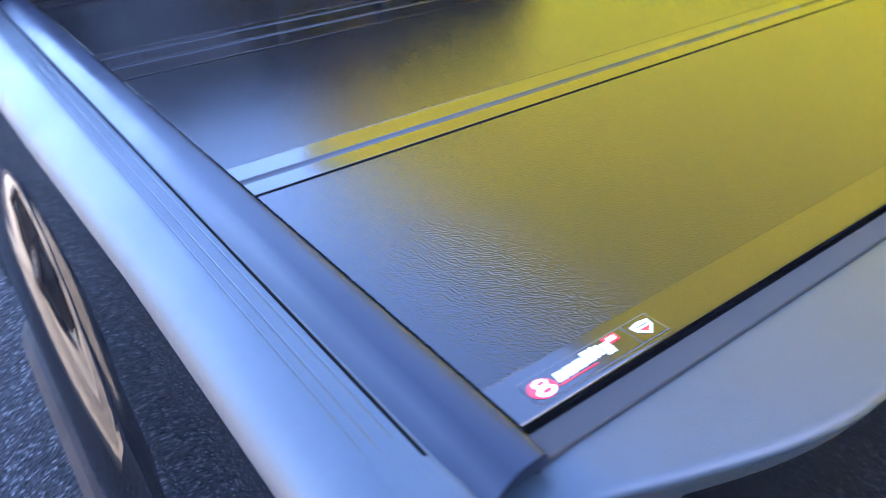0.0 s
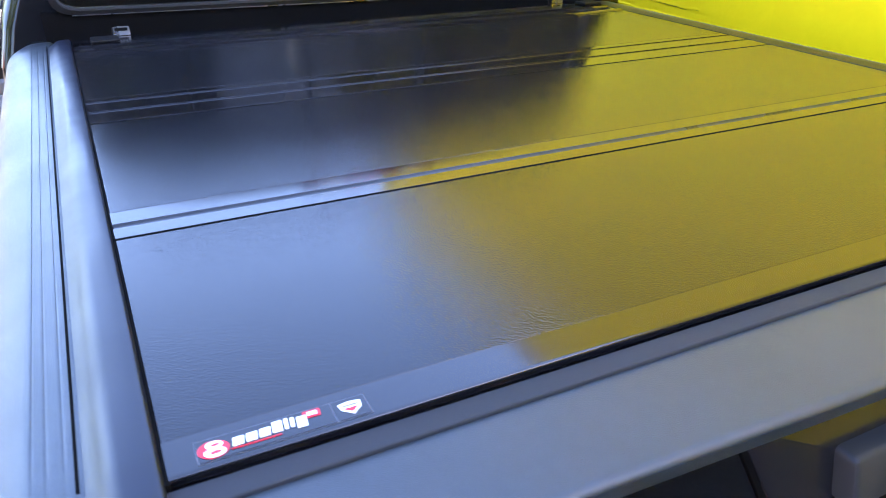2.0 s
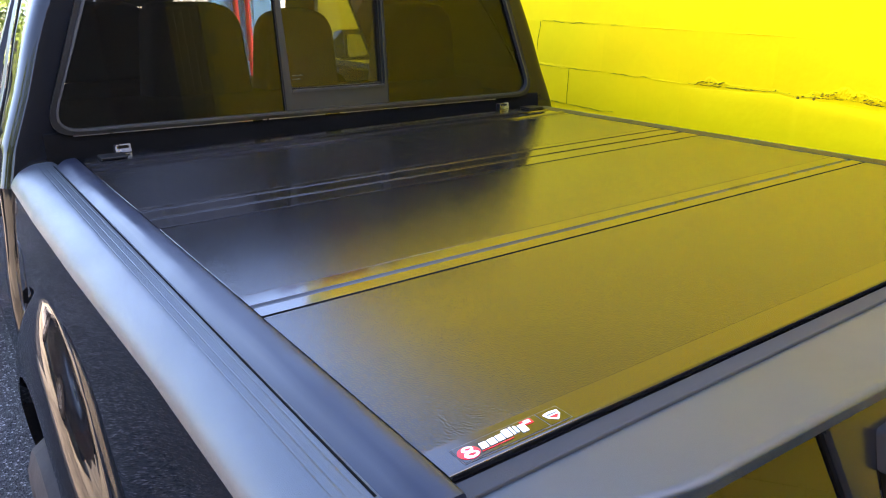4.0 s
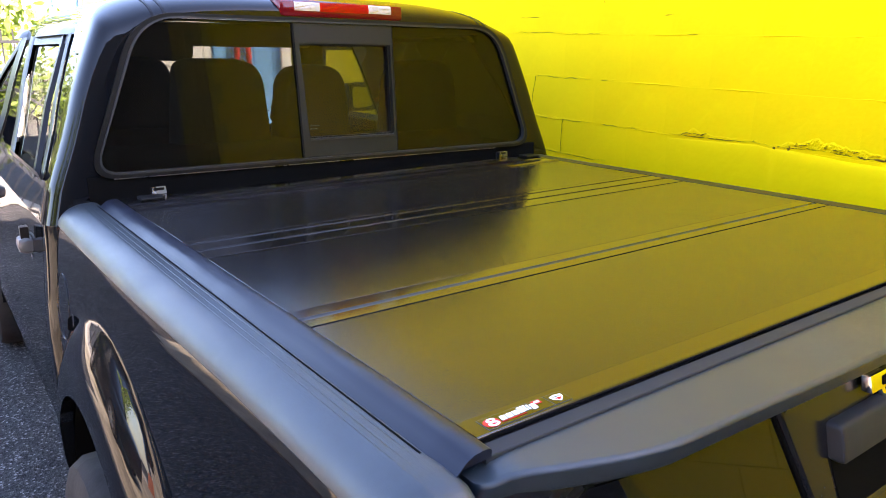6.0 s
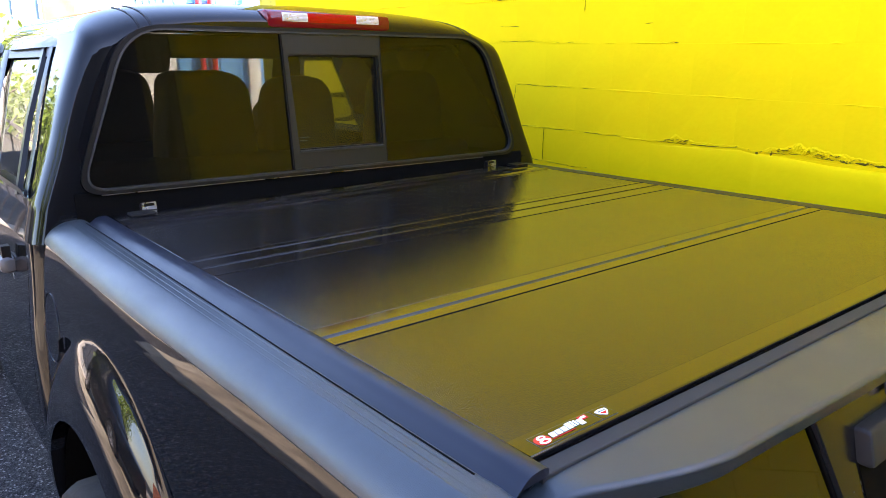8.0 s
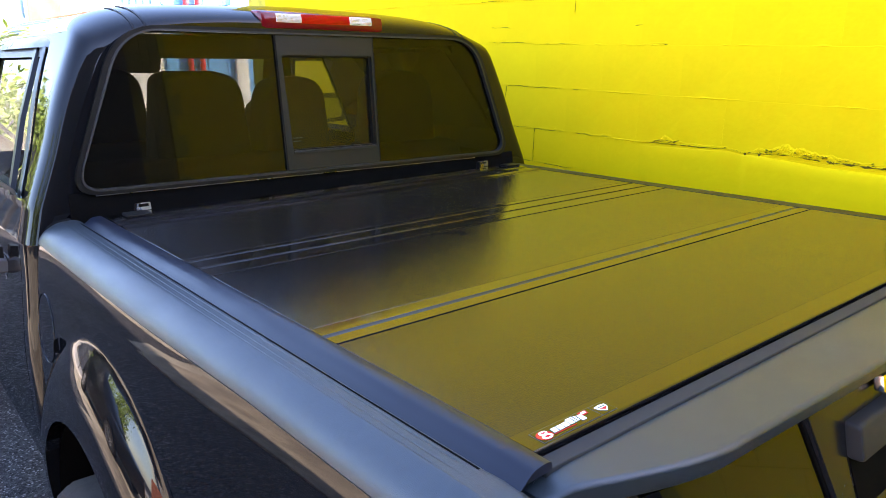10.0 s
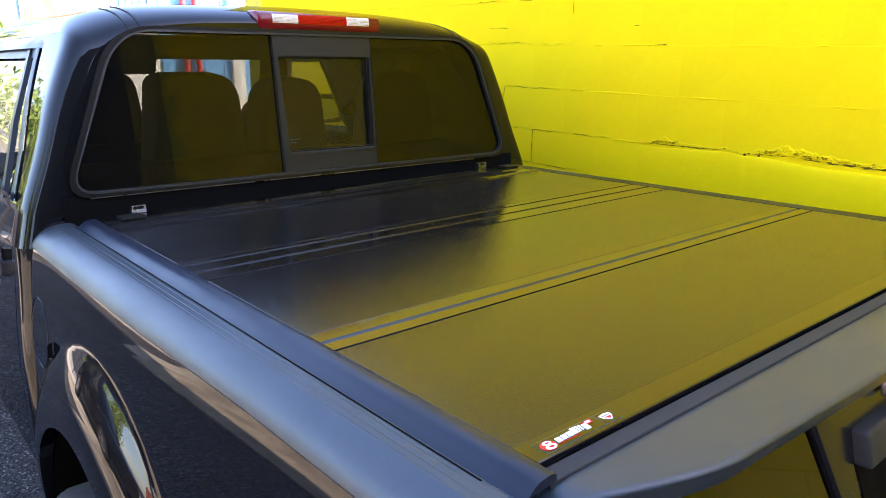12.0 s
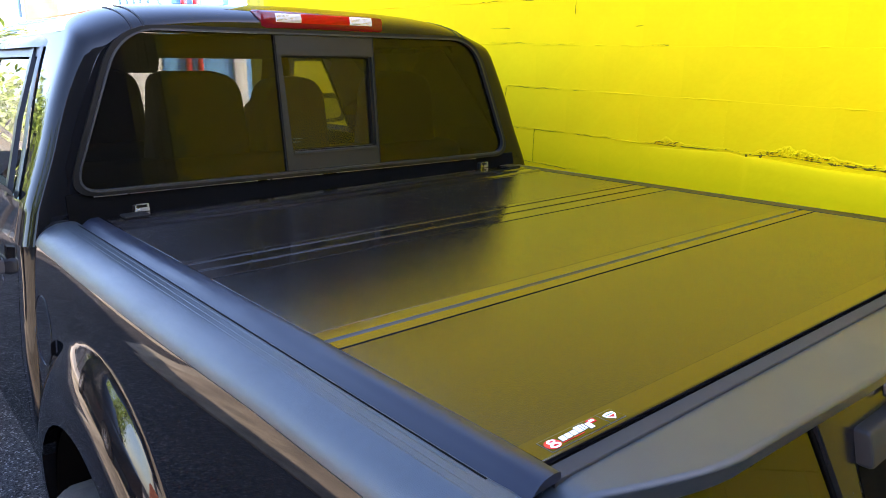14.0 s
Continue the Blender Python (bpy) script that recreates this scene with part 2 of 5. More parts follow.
def loft(bm, rings, closed=False, caps=False, skip=None):
    """Quads between successive rings of equal length. skip(i, j): leave that face out."""
    vs = [[bm.verts.new(p) for p in r] for r in rings]
    n = len(rings[0])
    for i in range(len(rings) - 1):
        for j in range(n if closed else n - 1):
            k = (j + 1) % n
            if skip and skip(i, j):
                continue
            bm.faces.new((vs[i][j], vs[i][k], vs[i + 1][k], vs[i + 1][j]))
    if caps:
        bm.faces.new(vs[0][::-1])
        bm.faces.new(vs[-1])
    return vs


def interp(table, t):
    """Piecewise-smooth value from a table of (key, value)."""
    if t <= table[0][0]:
        return table[0][1]
    for (a, va), (b, vb) in zip(table, table[1:]):
        if t <= b:
            f = (t - a) / (b - a)
            return va + (vb - va) * f
    return table[-1][1]


def smooth(a, b, t):
    f = min(max((t - a) / (b - a), 0.0), 1.0)
    return f * f * (3 - 2 * f)


def rounded_loop(corners, radius, n=6):
    """Points round a convex polygon (2D) with rounded corners; radius: one, or one a corner."""
    out = []
    k = len(corners)
    for i, c in enumerate(corners):
        r = radius[i] if isinstance(radius, (list, tuple)) else radius
        c, p, q = Vector(c), Vector(corners[i - 1]), Vector(corners[(i + 1) % k])
        u, w = (p - c).normalized(), (q - c).normalized()
        a, b = c + u * r, c + w * r
        for j in range(n + 1):
            f = j / n
            out.append((a * (1 - f) + c * f) * (1 - f) + (c * (1 - f) + b * f) * f)
    return out


def rounded3(corners, radius, y, lean):
    """A rounded (x, z) loop set upright at y, leaning forward below."""
    zt = max(c[1] for c in corners)
    return [(p[0], y + (p[1] - zt) * lean, p[1]) for p in rounded_loop(corners, radius, 5)]


def slab(bm, loop3, thick):
    """A closed sheet between a loop of 3D points and the same loop moved by thick (a vector)."""
    t = Vector(thick)
    a = [Vector(p) for p in loop3]
    loft(bm, [a, [p + t for p in a]], closed=True, caps=True)
    return bm


def ring_slab(bm, outer, inner, thick):
    t = Vector(thick)
    o, i = [Vector(p) for p in outer], [Vector(p) for p in inner]
    rings = [i, o, [p + t for p in o], [p + t for p in i], i]
    loft(bm, rings, closed=True)
    return bm


def strip(bm, x0, x1, profile):
    """A bar across the bed: a closed (y, z) profile run from x0 to x1."""
    loft(bm, [[(x0, y, z) for y, z in profile], [(x1, y, z) for y, z in profile]], closed=True, caps=True)
    return bm


# ---- ground ----
CX = 0.02


def build_ground():
    bm = bmesh.new()
    s = 400
    loft(bm, [[(-s, -s, 0), (s, -s, 0)], [(-s, s, 0), (s, s, 0)]])
    tagged(obj("ground", bm, M_ASPHALT), "dark worn asphalt with pale stone chips", "ground", kind="structure")
    bm = bmesh.new()
    box(bm, -40, 40, 9.3, 12.98, 0.0, 0.12, 0.02)
    tagged(obj("pavement", bm, M_CONC), "pale sunlit concrete pavement with a kerb", "pavement", kind="structure")


build_ground()

# ---- the truck ----
DECK = 1.28
AX_R, AX_F, TYRE = 1.06, 4.26, 0.37
truck = thing("pickup_truck", "black glossy crew-cab pickup truck parked beside a yellow wall", "pickup truck")


def side_x(z):
    return interp([(0.44, 0.865), (0.5, 0.876), (0.6, 0.892), (0.75, 0.902), (0.9, 0.899), (1.0, 0.892), (1.1, 0.882), (1.17, 0.874), (1.21, 0.868), (1.24, 0.861)], z)


def rear_taper(y):
    return 0.017 * (1 - smooth(0.2, 1.15, y))


def bed_side_x(y, z):
    r = math.hypot((y - AX_R + 0.01) / 0.625, (z - TYRE) / 0.735)
    f = min(max((1.0 - r) / 0.22, 0.0), 1.0)
    flare = 0.046 * (1 - (1 - f) ** 2)
    return side_x(z) + flare - rear_taper(y)


def side_column(y, ax, zlow, ztop, rad, n, fx, tall=1.0):
    d = rad * rad - (y - ax) ** 2
    lo = max(zlow, TYRE + tall * math.sqrt(d)) if d > 0 else zlow
    return [(fx(y, lo + (ztop - lo) * j / n), y, lo + (ztop - lo) * j / n) for j in range(n + 1)]


def arch_stations(y0, y1, ax, rad, n=26, m=14):
    a, b = ax - rad, ax + rad
    ys = [y0 + (a - y0) * i / m for i in range(m)]
    ys += [ax - rad * math.cos(math.pi * i / n) for i in range(n + 1)]
    ys += [b + (y1 - b) * (i + 1) / m for i in range(m)]
    return ys


def build_bed():
    rad = 0.462
    for s in (-1, 1):
        bm = bmesh.new()
        rings = []
        for y in arch_stations(-0.035, 1.605, AX_R, rad):
            tuck = 0.03 * (1 - smooth(-0.035, 0.03, y)) + 0.02 * smooth(1.58, 1.605, y)
            col = side_column(y, AX_R, 0.46, 1.219 + 0.4 * rear_taper(y), rad, 34, bed_side_x, 1.215)
            col = [(s * (x - tuck), yy, z) for x, yy, z in col]
            rings.append([(s * 0.80, y, col[0][2])] + col + [(s * 0.80, y, col[-1][2])])
        loft(bm, rings)
        part("bed_side", bm, M_PAINT, truck, "glossy black bed side with flared wheel arch")
        if s < 0:
            bm = bmesh.new()
            ring = [[(-side_x(z) - off, y, z) for y, z in [(1.50 + r * math.cos(a), 1.02 + r * math.sin(a)) for a in [2 * math.pi * k / 48 for k in range(48)]]] for r, off in ((0.087, 0.0004), (0.0864, 0.0016), (0.0858, 0.0016), (0.0852, 0.0004))]
            loft(bm, ring, closed=True)
            part("fuel_door", bm, M_PAINT, truck, "round fuel door outline")
            bm = bmesh.new()
            loft(bm, [[(-side_x(z) - 0.002, y, z) for y, z in ((1.358, 1.0), (1.378, 0.998), (1.368, 1.035))], [(-side_x(z) - 0.012, y, z) for y, z in ((1.36, 1.002), (1.375, 1.0), (1.367, 1.028))]], closed=True, caps=True)
            part("arch_plug", bm, M_DARK, truck)
        # wheel house
        bm = bmesh.new()
        pts = [(AX_R + 0.46 * math.cos(a), TYRE + 0.55 * math.sin(a)) for a in [math.pi * i / 16 for i in range(17)]]
        loft(bm, [[(s * 0.915, y, z) for y, z in pts], [(s * 0.55, y, z) for y, z in pts]])
        part("wheel_house", bm, M_DARK, truck)
        # rail cap
        def profile(yy, g, dz, dx, end):
            p = [(0.768, 1.232), (0.768, 1.264), (0.772, 1.268), (0.779, 1.2695)]
            for gx in (0.787, 0.798, 0.809):
                h = 1.2695 - (gx - 0.785) * 0.05
                p += [(gx - 0.003, h), (gx - 0.0009, h), (gx - 0.0004, h - g * 2.2), (gx + 0.0004, h - g * 2.2), (gx + 0.0009, h), (gx + 0.003, h)]
            p += [(0.8175, 1.2668), (0.829, 1.263), (0.841, 1.2555), (0.852, 1.2445), (0.861, 1.230), (0.868, 1.2145), (0.8705, 1.206), (0.866, 1.2), (0.84, 1.2)]
            k = rear_taper(yy)
            p = [(x - k * max(0, x - 0.80) / 0.0705, z + (0.016 + 0.4 * k) * max(0, min(1, (1.26 - z) / 0.045)) * (x > 0.78)) for x, z in p]
            return [(s * (x - dx * (x - 0.768) / 0.09), max(z - dz, 1.2 - end)) for x, z in p]
        bm = bmesh.new()
        rings = []
        for y, g, dz, dx, end in ((-0.052, 0, 0.034, 0.024, -0.034), (-0.050, 0, 0.020, 0.014, -0.032), (-0.044, 0, 0.010, 0.007, -0.029), (-0.032, 0, 0.003, 0.003, -0.022), (0, 0, 0, 0, -0.008), (0.05, 0, 0, 0, 0), (0.058, 0.0002, 0, 0, 0),
                                  (0.4, 0.0002, 0, 0, 0), (0.8, 0.0002, 0, 0, 0), (1.2, 0.0002, 0, 0, 0), (1.44, 0.0002, 0, 0, 0), (1.45, 0, 0, 0, 0), (1.545, 0, 0.0, 0.0, 0), (1.58, 0, 0.004, 0.004, 0), (1.598, 0, 0.015, 0.012, 0), (1.605, 0, 0.04, 0.02, 0)):
            rings.append([(x, y, z) for x, z in profile(y, g, dz, dx, end)])
        loft(bm, rings, closed=True, caps=True)
        part("rail_cap", bm, M_CAP, truck, "grooved grey-black plastic bed rail cap")
        # inner wall
        bm = bmesh.new()
        box(bm, *(sorted((s * 0.70, s * 0.78))), -0.02, 1.55, 0.80, 1.232, 0.01)
        part("bed_inner_wall", bm, M_PAINT, truck)
        # tail lamp
        bm = bmesh.new()
        prof = [(0.80, -0.046), (0.83, -0.05), (0.86, -0.045), (0.878, -0.02), (0.882, 0.03), (0.86, 0.03), (0.80, -0.02)]
        loft(bm, [[(s * x * f, y, z) for x, y in prof] for z, f in ((0.78, 1.0), (0.8, 1.008), (1.10, 1.005), (1.18, 0.985), (1.192, 0.975))], closed=True, caps=True)
        part("tail_lamp", bm, M_RED, truck, "red tail lamp")
        bm = bmesh.new()
        prof = [(0.785, -0.034), (0.83, -0.036), (0.845, -0.028), (0.853, 0.0), (0.785, 0.0)]
        loft(bm, [[(s * x, y, z) for x, y in prof] for z in (1.14, 1.19, 1.236)], closed=True, caps=True)
        part("corner_post", bm, M_PAINT, truck, "glossy black corner above the lamp")
    bm = bmesh.new()
    box(bm, -0.72, 0.72, 0.0, 1.55, 0.78, 0.80)
    part("bed_floor", bm, M_DARK, truck)
    bm = bmesh.new()
    box(bm, -0.70, 0.70, 1.52, 1.56, 0.80, 1.235, 0.01)
    part("bed_front_wall", bm, M_PAINT, truck)


build_bed()


def build_tailgate():
    # skin: a gently curved sheet with a recessed middle
    def lean(bm):
        for v in bm.verts:
            v.co.y -= 0.19 * (1.21 - min(max(v.co.z, 0.9), 1.21)) + 0.024 * (1 - smooth(0.55, 0.72, abs(v.co.x)))
        return bm

    def yk(x, z):
        y = -0.034 - 0.008 * math.cos(min(abs(x) / 0.75, 1) * math.pi / 2) + 0.02 * smooth(0.62, 0.55, z)
        return y
    bm = bmesh.new()
    xs = [-0.745 + 1.49 * i / 120 for i in range(121)]
    zs = [0.55 + 0.66 * j / 40 for j in range(41)]
    front = [[(x, yk(x, z), z) for z in zs] for x in xs]
    rings = [[(x, -0.02, 0.55)] + f + [(x, -0.02, 1.21)] for x, f in zip(xs, front)]
    loft(bm, rings, closed=True, caps=True)
    gate = part("tailgate", lean(bm), M_PAINT, truck, "black tailgate with a plastic top cap")
    # top cap: outline widens towards the middle
    def lip(x):
        return -interp([(0, 0.1255), (0.138, 0.1235), (0.255, 0.1204), (0.396, 0.1147), (0.511, 0.1105), (0.546, 0.1098), (0.56, 0.1082), (0.575, 0.1055), (0.602, 0.0995), (0.635, 0.089), (0.669, 0.0766), (0.704, 0.063), (0.735, 0.049), (0.75, 0.040), (0.757, 0.030)], abs(x))
    bm = bmesh.new()
    rings = []
    xs = [-0.757, -0.752, -0.745, -0.73] + [-0.71 + 1.42 * i / 70 for i in range(71)] + [0.73, 0.745, 0.752, 0.757]
    for x in xs:
        y1 = lip(x)
        d = 0.012 * smooth(0.72, 0.757, abs(x))
        e = -0.024 + (y1 + 0.012 + 0.024) * 0.5
        k = 1 - 0.5 * smooth(0.72, 0.757, abs(x))
        rings.append([(x, 0.02, 1.20), (x, 0.02, 1.268 - d), (x, -0.012, 1.268 - d), (x, -0.018 * k, 1.268 - d), (x, e, 1.268 - d), (x, y1 + 0.009 * k, 1.2680 - d), (x, y1 + 0.0058 * k, 1.2676 - d), (x, y1 + 0.003 * k, 1.2664 - d), (x, y1 + 0.0012 * k, 1.2645 - d),
                      (x, y1 + 0.0005 * k, 1.262 - d), (x, y1 + 0.0100, 1.2395 - d), (x, y1 + 0.0125, 1.2365 - d), (x, y1 + 0.0165, 1.2355 - d), (x, min(y1 + 0.035, 0), 1.235 - d), (x, min(y1 + 0.05, 0.005), 1.205)])
    loft(bm, rings, closed=True, caps=True)
    part("top_cap", bm, M_CAP, gate, "grey-black plastic tailgate cap", 60, True)
    # rolled corners of the gate under the cap
    for sg in (-1, 1):
        bm = bmesh.new()
        rings = []
        for x, yb in ((0.765, 0.002), (0.758, -0.014), (0.748, -0.027), (0.735, -0.040), (0.718, -0.0510), (0.695, -0.058), (0.672, -0.0605), (0.645, -0.0595), (0.61, -0.052), (0.57, -0.035)):
            rings.append([(sg * x, 0.01, 1.243), (sg * x, yb + 0.004, 1.243), (sg * x, yb + 0.0005, 1.236), (sg * x, yb, 1.222), (sg * x, yb + 0.002, 1.212), (sg * x, yb + 0.012, 1.200), (sg * x, min(yb + 0.03, 0.005), 1.185), (sg * x, 0.01, 1.18)])
        loft(bm, rings, closed=True, caps=True)
        part("gate_corner", bm, M_SATIN, gate, "", 60)
    # raised centre panel, narrowing downwards
    bm = bmesh.new()
    edge = rounded_loop([(CX - 0.322, 1.215), (CX + 0.322, 1.215), (CX + 0.17, 0.90), (CX - 0.17, 0.90)], [0.004, 0.004, 0.05, 0.05], 5)
    cz = 1.06
    loft(bm, [[(CX + (x - CX) * f, y, cz + (z - cz) * g) for x, z in edge] for y, f, g in ((-0.036, 1.0, 1.0), (-0.044, 1.0, 1.0), (-0.0468, 0.995, 0.997), (-0.049, 0.985, 0.99), (-0.0500, 0.97, 0.98), (-0.0505, 0.5, 0.5))], closed=True, caps=True)
    part("centre_panel", lean(bm), M_SATIN, gate, "satin black raised centre panel", 60)
    bm = bmesh.new()
    o = rounded_loop([(CX - 0.327, 1.215), (CX + 0.327, 1.215), (CX + 0.175, 0.893), (CX - 0.175, 0.893)], [0.004, 0.004, 0.05, 0.05], 5)
    ring_slab(bm, [(x, -0.0432, z) for x, z in o], [(x, -0.0432, z) for x, z in edge], (0, 0.012, 0))
    part("panel_gap", lean(bm), M_DARK, gate)
    # latch handle over its recess, whose shade is a flat near-black sheet
    bm = bmesh.new()
    slab(bm, [(x, -0.0525, z) for x, z in rounded_loop([(CX - 0.206, 1.118), (CX + 0.206, 1.118), (CX + 0.175, 1.02), (CX - 0.175, 1.02)], 0.012)], (0, 0.004, 0))
    part("handle_recess", lean(bm), M_DARK, gate)
    bm = bmesh.new()
    strip(bm, CX - 0.176, CX + 0.176, [(-0.050, 1.022), (-0.058, 1.018), (-0.060, 1.010), (-0.058, 1.000), (-0.050, 0.994)])
    part("recess_lip", lean(bm), M_SATIN, gate)
    bm = bmesh.new()
    loft(bm, [[(x * f + CX * (1 - f), y, 1.135 + (z - 1.135) * g) for x, z in rounded_loop([(CX - 0.206, 1.163), (CX + 0.206, 1.163), (CX + 0.204, 1.108), (CX - 0.204, 1.108)], 0.008)] for y, f, g in ((-0.046, 1, 1), (-0.066, 1, 1), (-0.0705, 0.994, 0.93), (-0.072, 0.985, 0.82))], closed=True, caps=True)
    part("latch_handle", lean(bm), M_LIP, gate, "black plastic tailgate handle")
    # round badge with a bar
    bm = bmesh.new()
    rr, tr = 0.066, 0.009
    loops = []
    for i in range(40):
        a = 2 * math.pi * i / 40
        loops.append([(CX + (rr + tr * math.cos(b)) * math.cos(a), -0.056 + tr * 0.7 * math.sin(b), 1.197 + (rr + tr * math.cos(b)) * math.sin(a) * 0.8) for b in [2 * math.pi * k / 10 for k in range(10)]])
    loops.append(loops[0])
    loft(bm, loops, closed=True)
    part("round_badge", lean(bm), M_CHROME, gate, "round chrome badge with a crossbar")
    bm = bmesh.new()
    box(bm, CX - 0.118, CX + 0.118, -0.072, -0.056, 1.184, 1.211, 0.003)
    part("badge_bar", lean(bm), M_BADGE_Y, gate)
    bm = bmesh.new()
    for k in range(5):
        box(bm, CX - 0.086 + k * 0.037, CX - 0.064 + k * 0.037, -0.0735, -0.0715, 1.191, 1.204)
    part("badge_mark", lean(bm), M_DARK, gate)
    # dark side panels of the gate
    bm = bmesh.new()
    box(bm, -0.90, 0.90, -0.16, -0.02, 0.42, 0.54, 0.03, 3)
    part("rear_bumper", bm, M_CHROME, truck, "chrome rear bumper")


build_tailgate()

# ---- cab ----
def rear_y(z):
    return 1.594 + (z - 1.3) * 0.10


HALF = [(0.915, 1.20), (0.897, 1.27), (0.887, 1.305), (0.842, 1.42), (0.797, 1.55), (0.735, 1.695), (0.695, 1.752), (0.63, 1.792), (0.52, 1.816), (0.33, 1.830), (0.0, 1.837)]
FINE = 3


def resample(pts, n):
    """Points along a smooth curve through pts, n to a span."""
    out = []
    for k in range(len(pts) - 1):
        p = [Vector(pts[min(max(q, 0), len(pts) - 1)]) for q in (k - 1, k, k + 1, k + 2)]
        for m in range(n):
            t = m / n
            out.append(tuple(0.5 * (2 * p[1] + (p[2] - p[0]) * t + (2 * p[0] - 5 * p[1] + 4 * p[2] - p[3]) * t * t + (3 * p[1] - p[0] - 3 * p[2] + p[3]) * t ** 3)))
    return out + [pts[-1]]


HALF = resample(HALF, FINE)
SECTION = [(-x, z) for x, z in HALF] + [(x, z) for x, z in HALF[-2::-1]]
WIN_LO, WIN_HI = 2 * FINE, 5 * FINE


def cab_ring(kind, y=0.0, lean=0.0):
    out = []
    for x, z in SECTION:
        if kind <= 3:
            a = math.pi / 2 * kind / 3
            p = 0.62 + 0.5 * smooth(1.70, 1.79, z)
            u, v = math.sin(a) ** p, 1 - math.cos(a) ** p if kind < 3 else 1.0
            zz = 1.20 + (z - 1.20) * (1 - 0.105 * (1 - u))
            far = 0.10 + 0.20 * smooth(1.70, 1.80, z)
            out.append((CX + x * (1 - 0.063 * (1 - u)), rear_y(zz) + far * v, zz))
        elif kind == 4:
            out.append((CX + x, y + (min(max(z, 1.3), 1.76) - 1.3) * lean + (z - 1.3) * 0.10 * (lean == 0), z))
        else:
            out.append((CX + x * (1 - 0.05 * smooth(1.4, 1.8, z)), y + (1.80 - z) * 1.2 - 0.10 * (1 - min(abs(x) / 0.7, 1) ** 2) * 0, z - 0.02 * smooth(1.7, 1.8, z)))
    return out


CAB_ROLL = 0.0115


def build_cab():
    cab = thing("cab", "", "")
    cab.parent = truck
    # the cab sits a little lower on the wall side
    cab.rotation_euler = (0, CAB_ROLL, 0)
    cab.location = (-1.3 * CAB_ROLL, 0, CX * CAB_ROLL)
    rings = [cab_ring(k * 0.25) for k in range(13)] + [cab_ring(4, 1.705, 0.55), cab_ring(4, 2.33, 0.8), cab_ring(4, 2.875), cab_ring(5, 3.04), cab_ring(5, 3.14)]
    bm = bmesh.new()
    n = len(SECTION)

    def skip(i, j):
        left = WIN_LO <= j < WIN_HI
        right = n - 1 - WIN_HI <= j < n - 1 - WIN_LO
        return (left or right) and i in (13, 15)
    loft(bm, rings, skip=skip)
    part("cab_shell", bm, M_PAINT, cab, "glossy black cab roof and pillars", 30)
    # side panes
    for i, name in ((13, "rear_side_pane"), (15, "front_side_pane")):
        for lo in (WIN_LO, n - 1 - WIN_HI):
            a, b = rings[i], rings[i + 1]
            bm = bmesh.new()
            cols = [[Vector(r[j]) for j in range(lo, lo + 3 * FINE + 1)] for r in (a, b)]
            inw = Vector((0.006 if lo == WIN_LO else -0.006, 0, 0))
            loft(bm, [[p + inw for p in c] for c in cols])
            p = part(name, bm, M_PRIVACY if i == 13 else M_CLEAR, cab, "dark privacy side glass" if i == 13 else "clear side window glass")
            p.visible_shadow = False
            # frame strips round the pane
            bm = bmesh.new()
            for c in cols:
                off = Vector((-0.004 if lo == WIN_LO else 0.004, 0, 0))
                first = c is cols[0]
                a = 0.006 if first and i == 13 else 0.09
                d = 1.0 if first else -1.0
                loft(bm, [[q + off - Vector((0, d * a, 0)) for q in c], [q + off * 2.2 + Vector((0, d * 0.016, 0)) for q in c], [q + off + Vector((0, d * 0.03, 0)) for q in c]])
            top = 3 * FINE if lo == WIN_LO else 0
            bot = 0 if lo == WIN_LO else 3 * FINE
            off = Vector((-0.005 if lo == WIN_LO else 0.005, 0, 0))
            for k, dz in ((top, -0.03), (bot, 0.025)):
                loft(bm, [[c[k] + off for c in cols], [c[k] + off + Vector((-math.copysign(dz * 0.4, off.x) * (1 if dz < 0 else -1) * (-1 if dz < 0 else 1), 0, dz)) for c in cols]])
            part("window_frame", bm, M_TRIM, cab)
    # the divider bar of the rear side windows and rain visors
    for s in (-1, 1):
        bm = bmesh.new()
        lo, hi = Vector((CX + s * 0.889, 1.825, 1.30)), Vector((CX + s * 0.737, 2.015, 1.695))
        mid = lo.lerp(hi, 0.5) + Vector((s * 0.012, -0.02, 0))
        loft(bm, [[p + Vector((s * dx, dy, 0)) for dx, dy in ((-0.004, -0.017), (0.009, -0.015), (0.009, 0.015), (-0.004, 0.017))] for p in (lo, mid, hi)], closed=True, caps=True)
        part("divider_bar", bm, M_TRIM, cab)
        for y0, y1 in ((1.885, 2.66), (2.89, 3.15)):
            bm = bmesh.new()
            prof = [(0.690, 1.728), (0.712, 1.715), (0.723, 1.704), (0.730, 1.692), (0.726, 1.692), (0.719, 1.702), (0.708, 1.711), (0.688, 1.722)]
            loft(bm, [[(CX + s * (x + (0.024 if 0 < k < 6 else 0.004)), y, z) for x, z in prof] for k, y in enumerate([y0 + (y1 - y0) * q / 6 for q in range(7)])], closed=True, caps=True)
            part("rain_visor", bm, M_HINGE, cab, "grey plastic rain visor")
    # rear panel with the window opening
    outer = [Vector(p) for p in cab_ring(0)]
    low = [Vector((CX + 0.845, rear_y(0.75), 0.75)), Vector((CX - 0.845, rear_y(0.75), 0.75))]
    hole2 = rounded_loop([(CX - 0.777, 1.325), (CX + 0.755, 1.325), (CX + 0.615, 1.735), (CX - 0.615, 1.735)], [0.07, 0.07, 0.11, 0.11], 8)
    bm = bmesh.new()
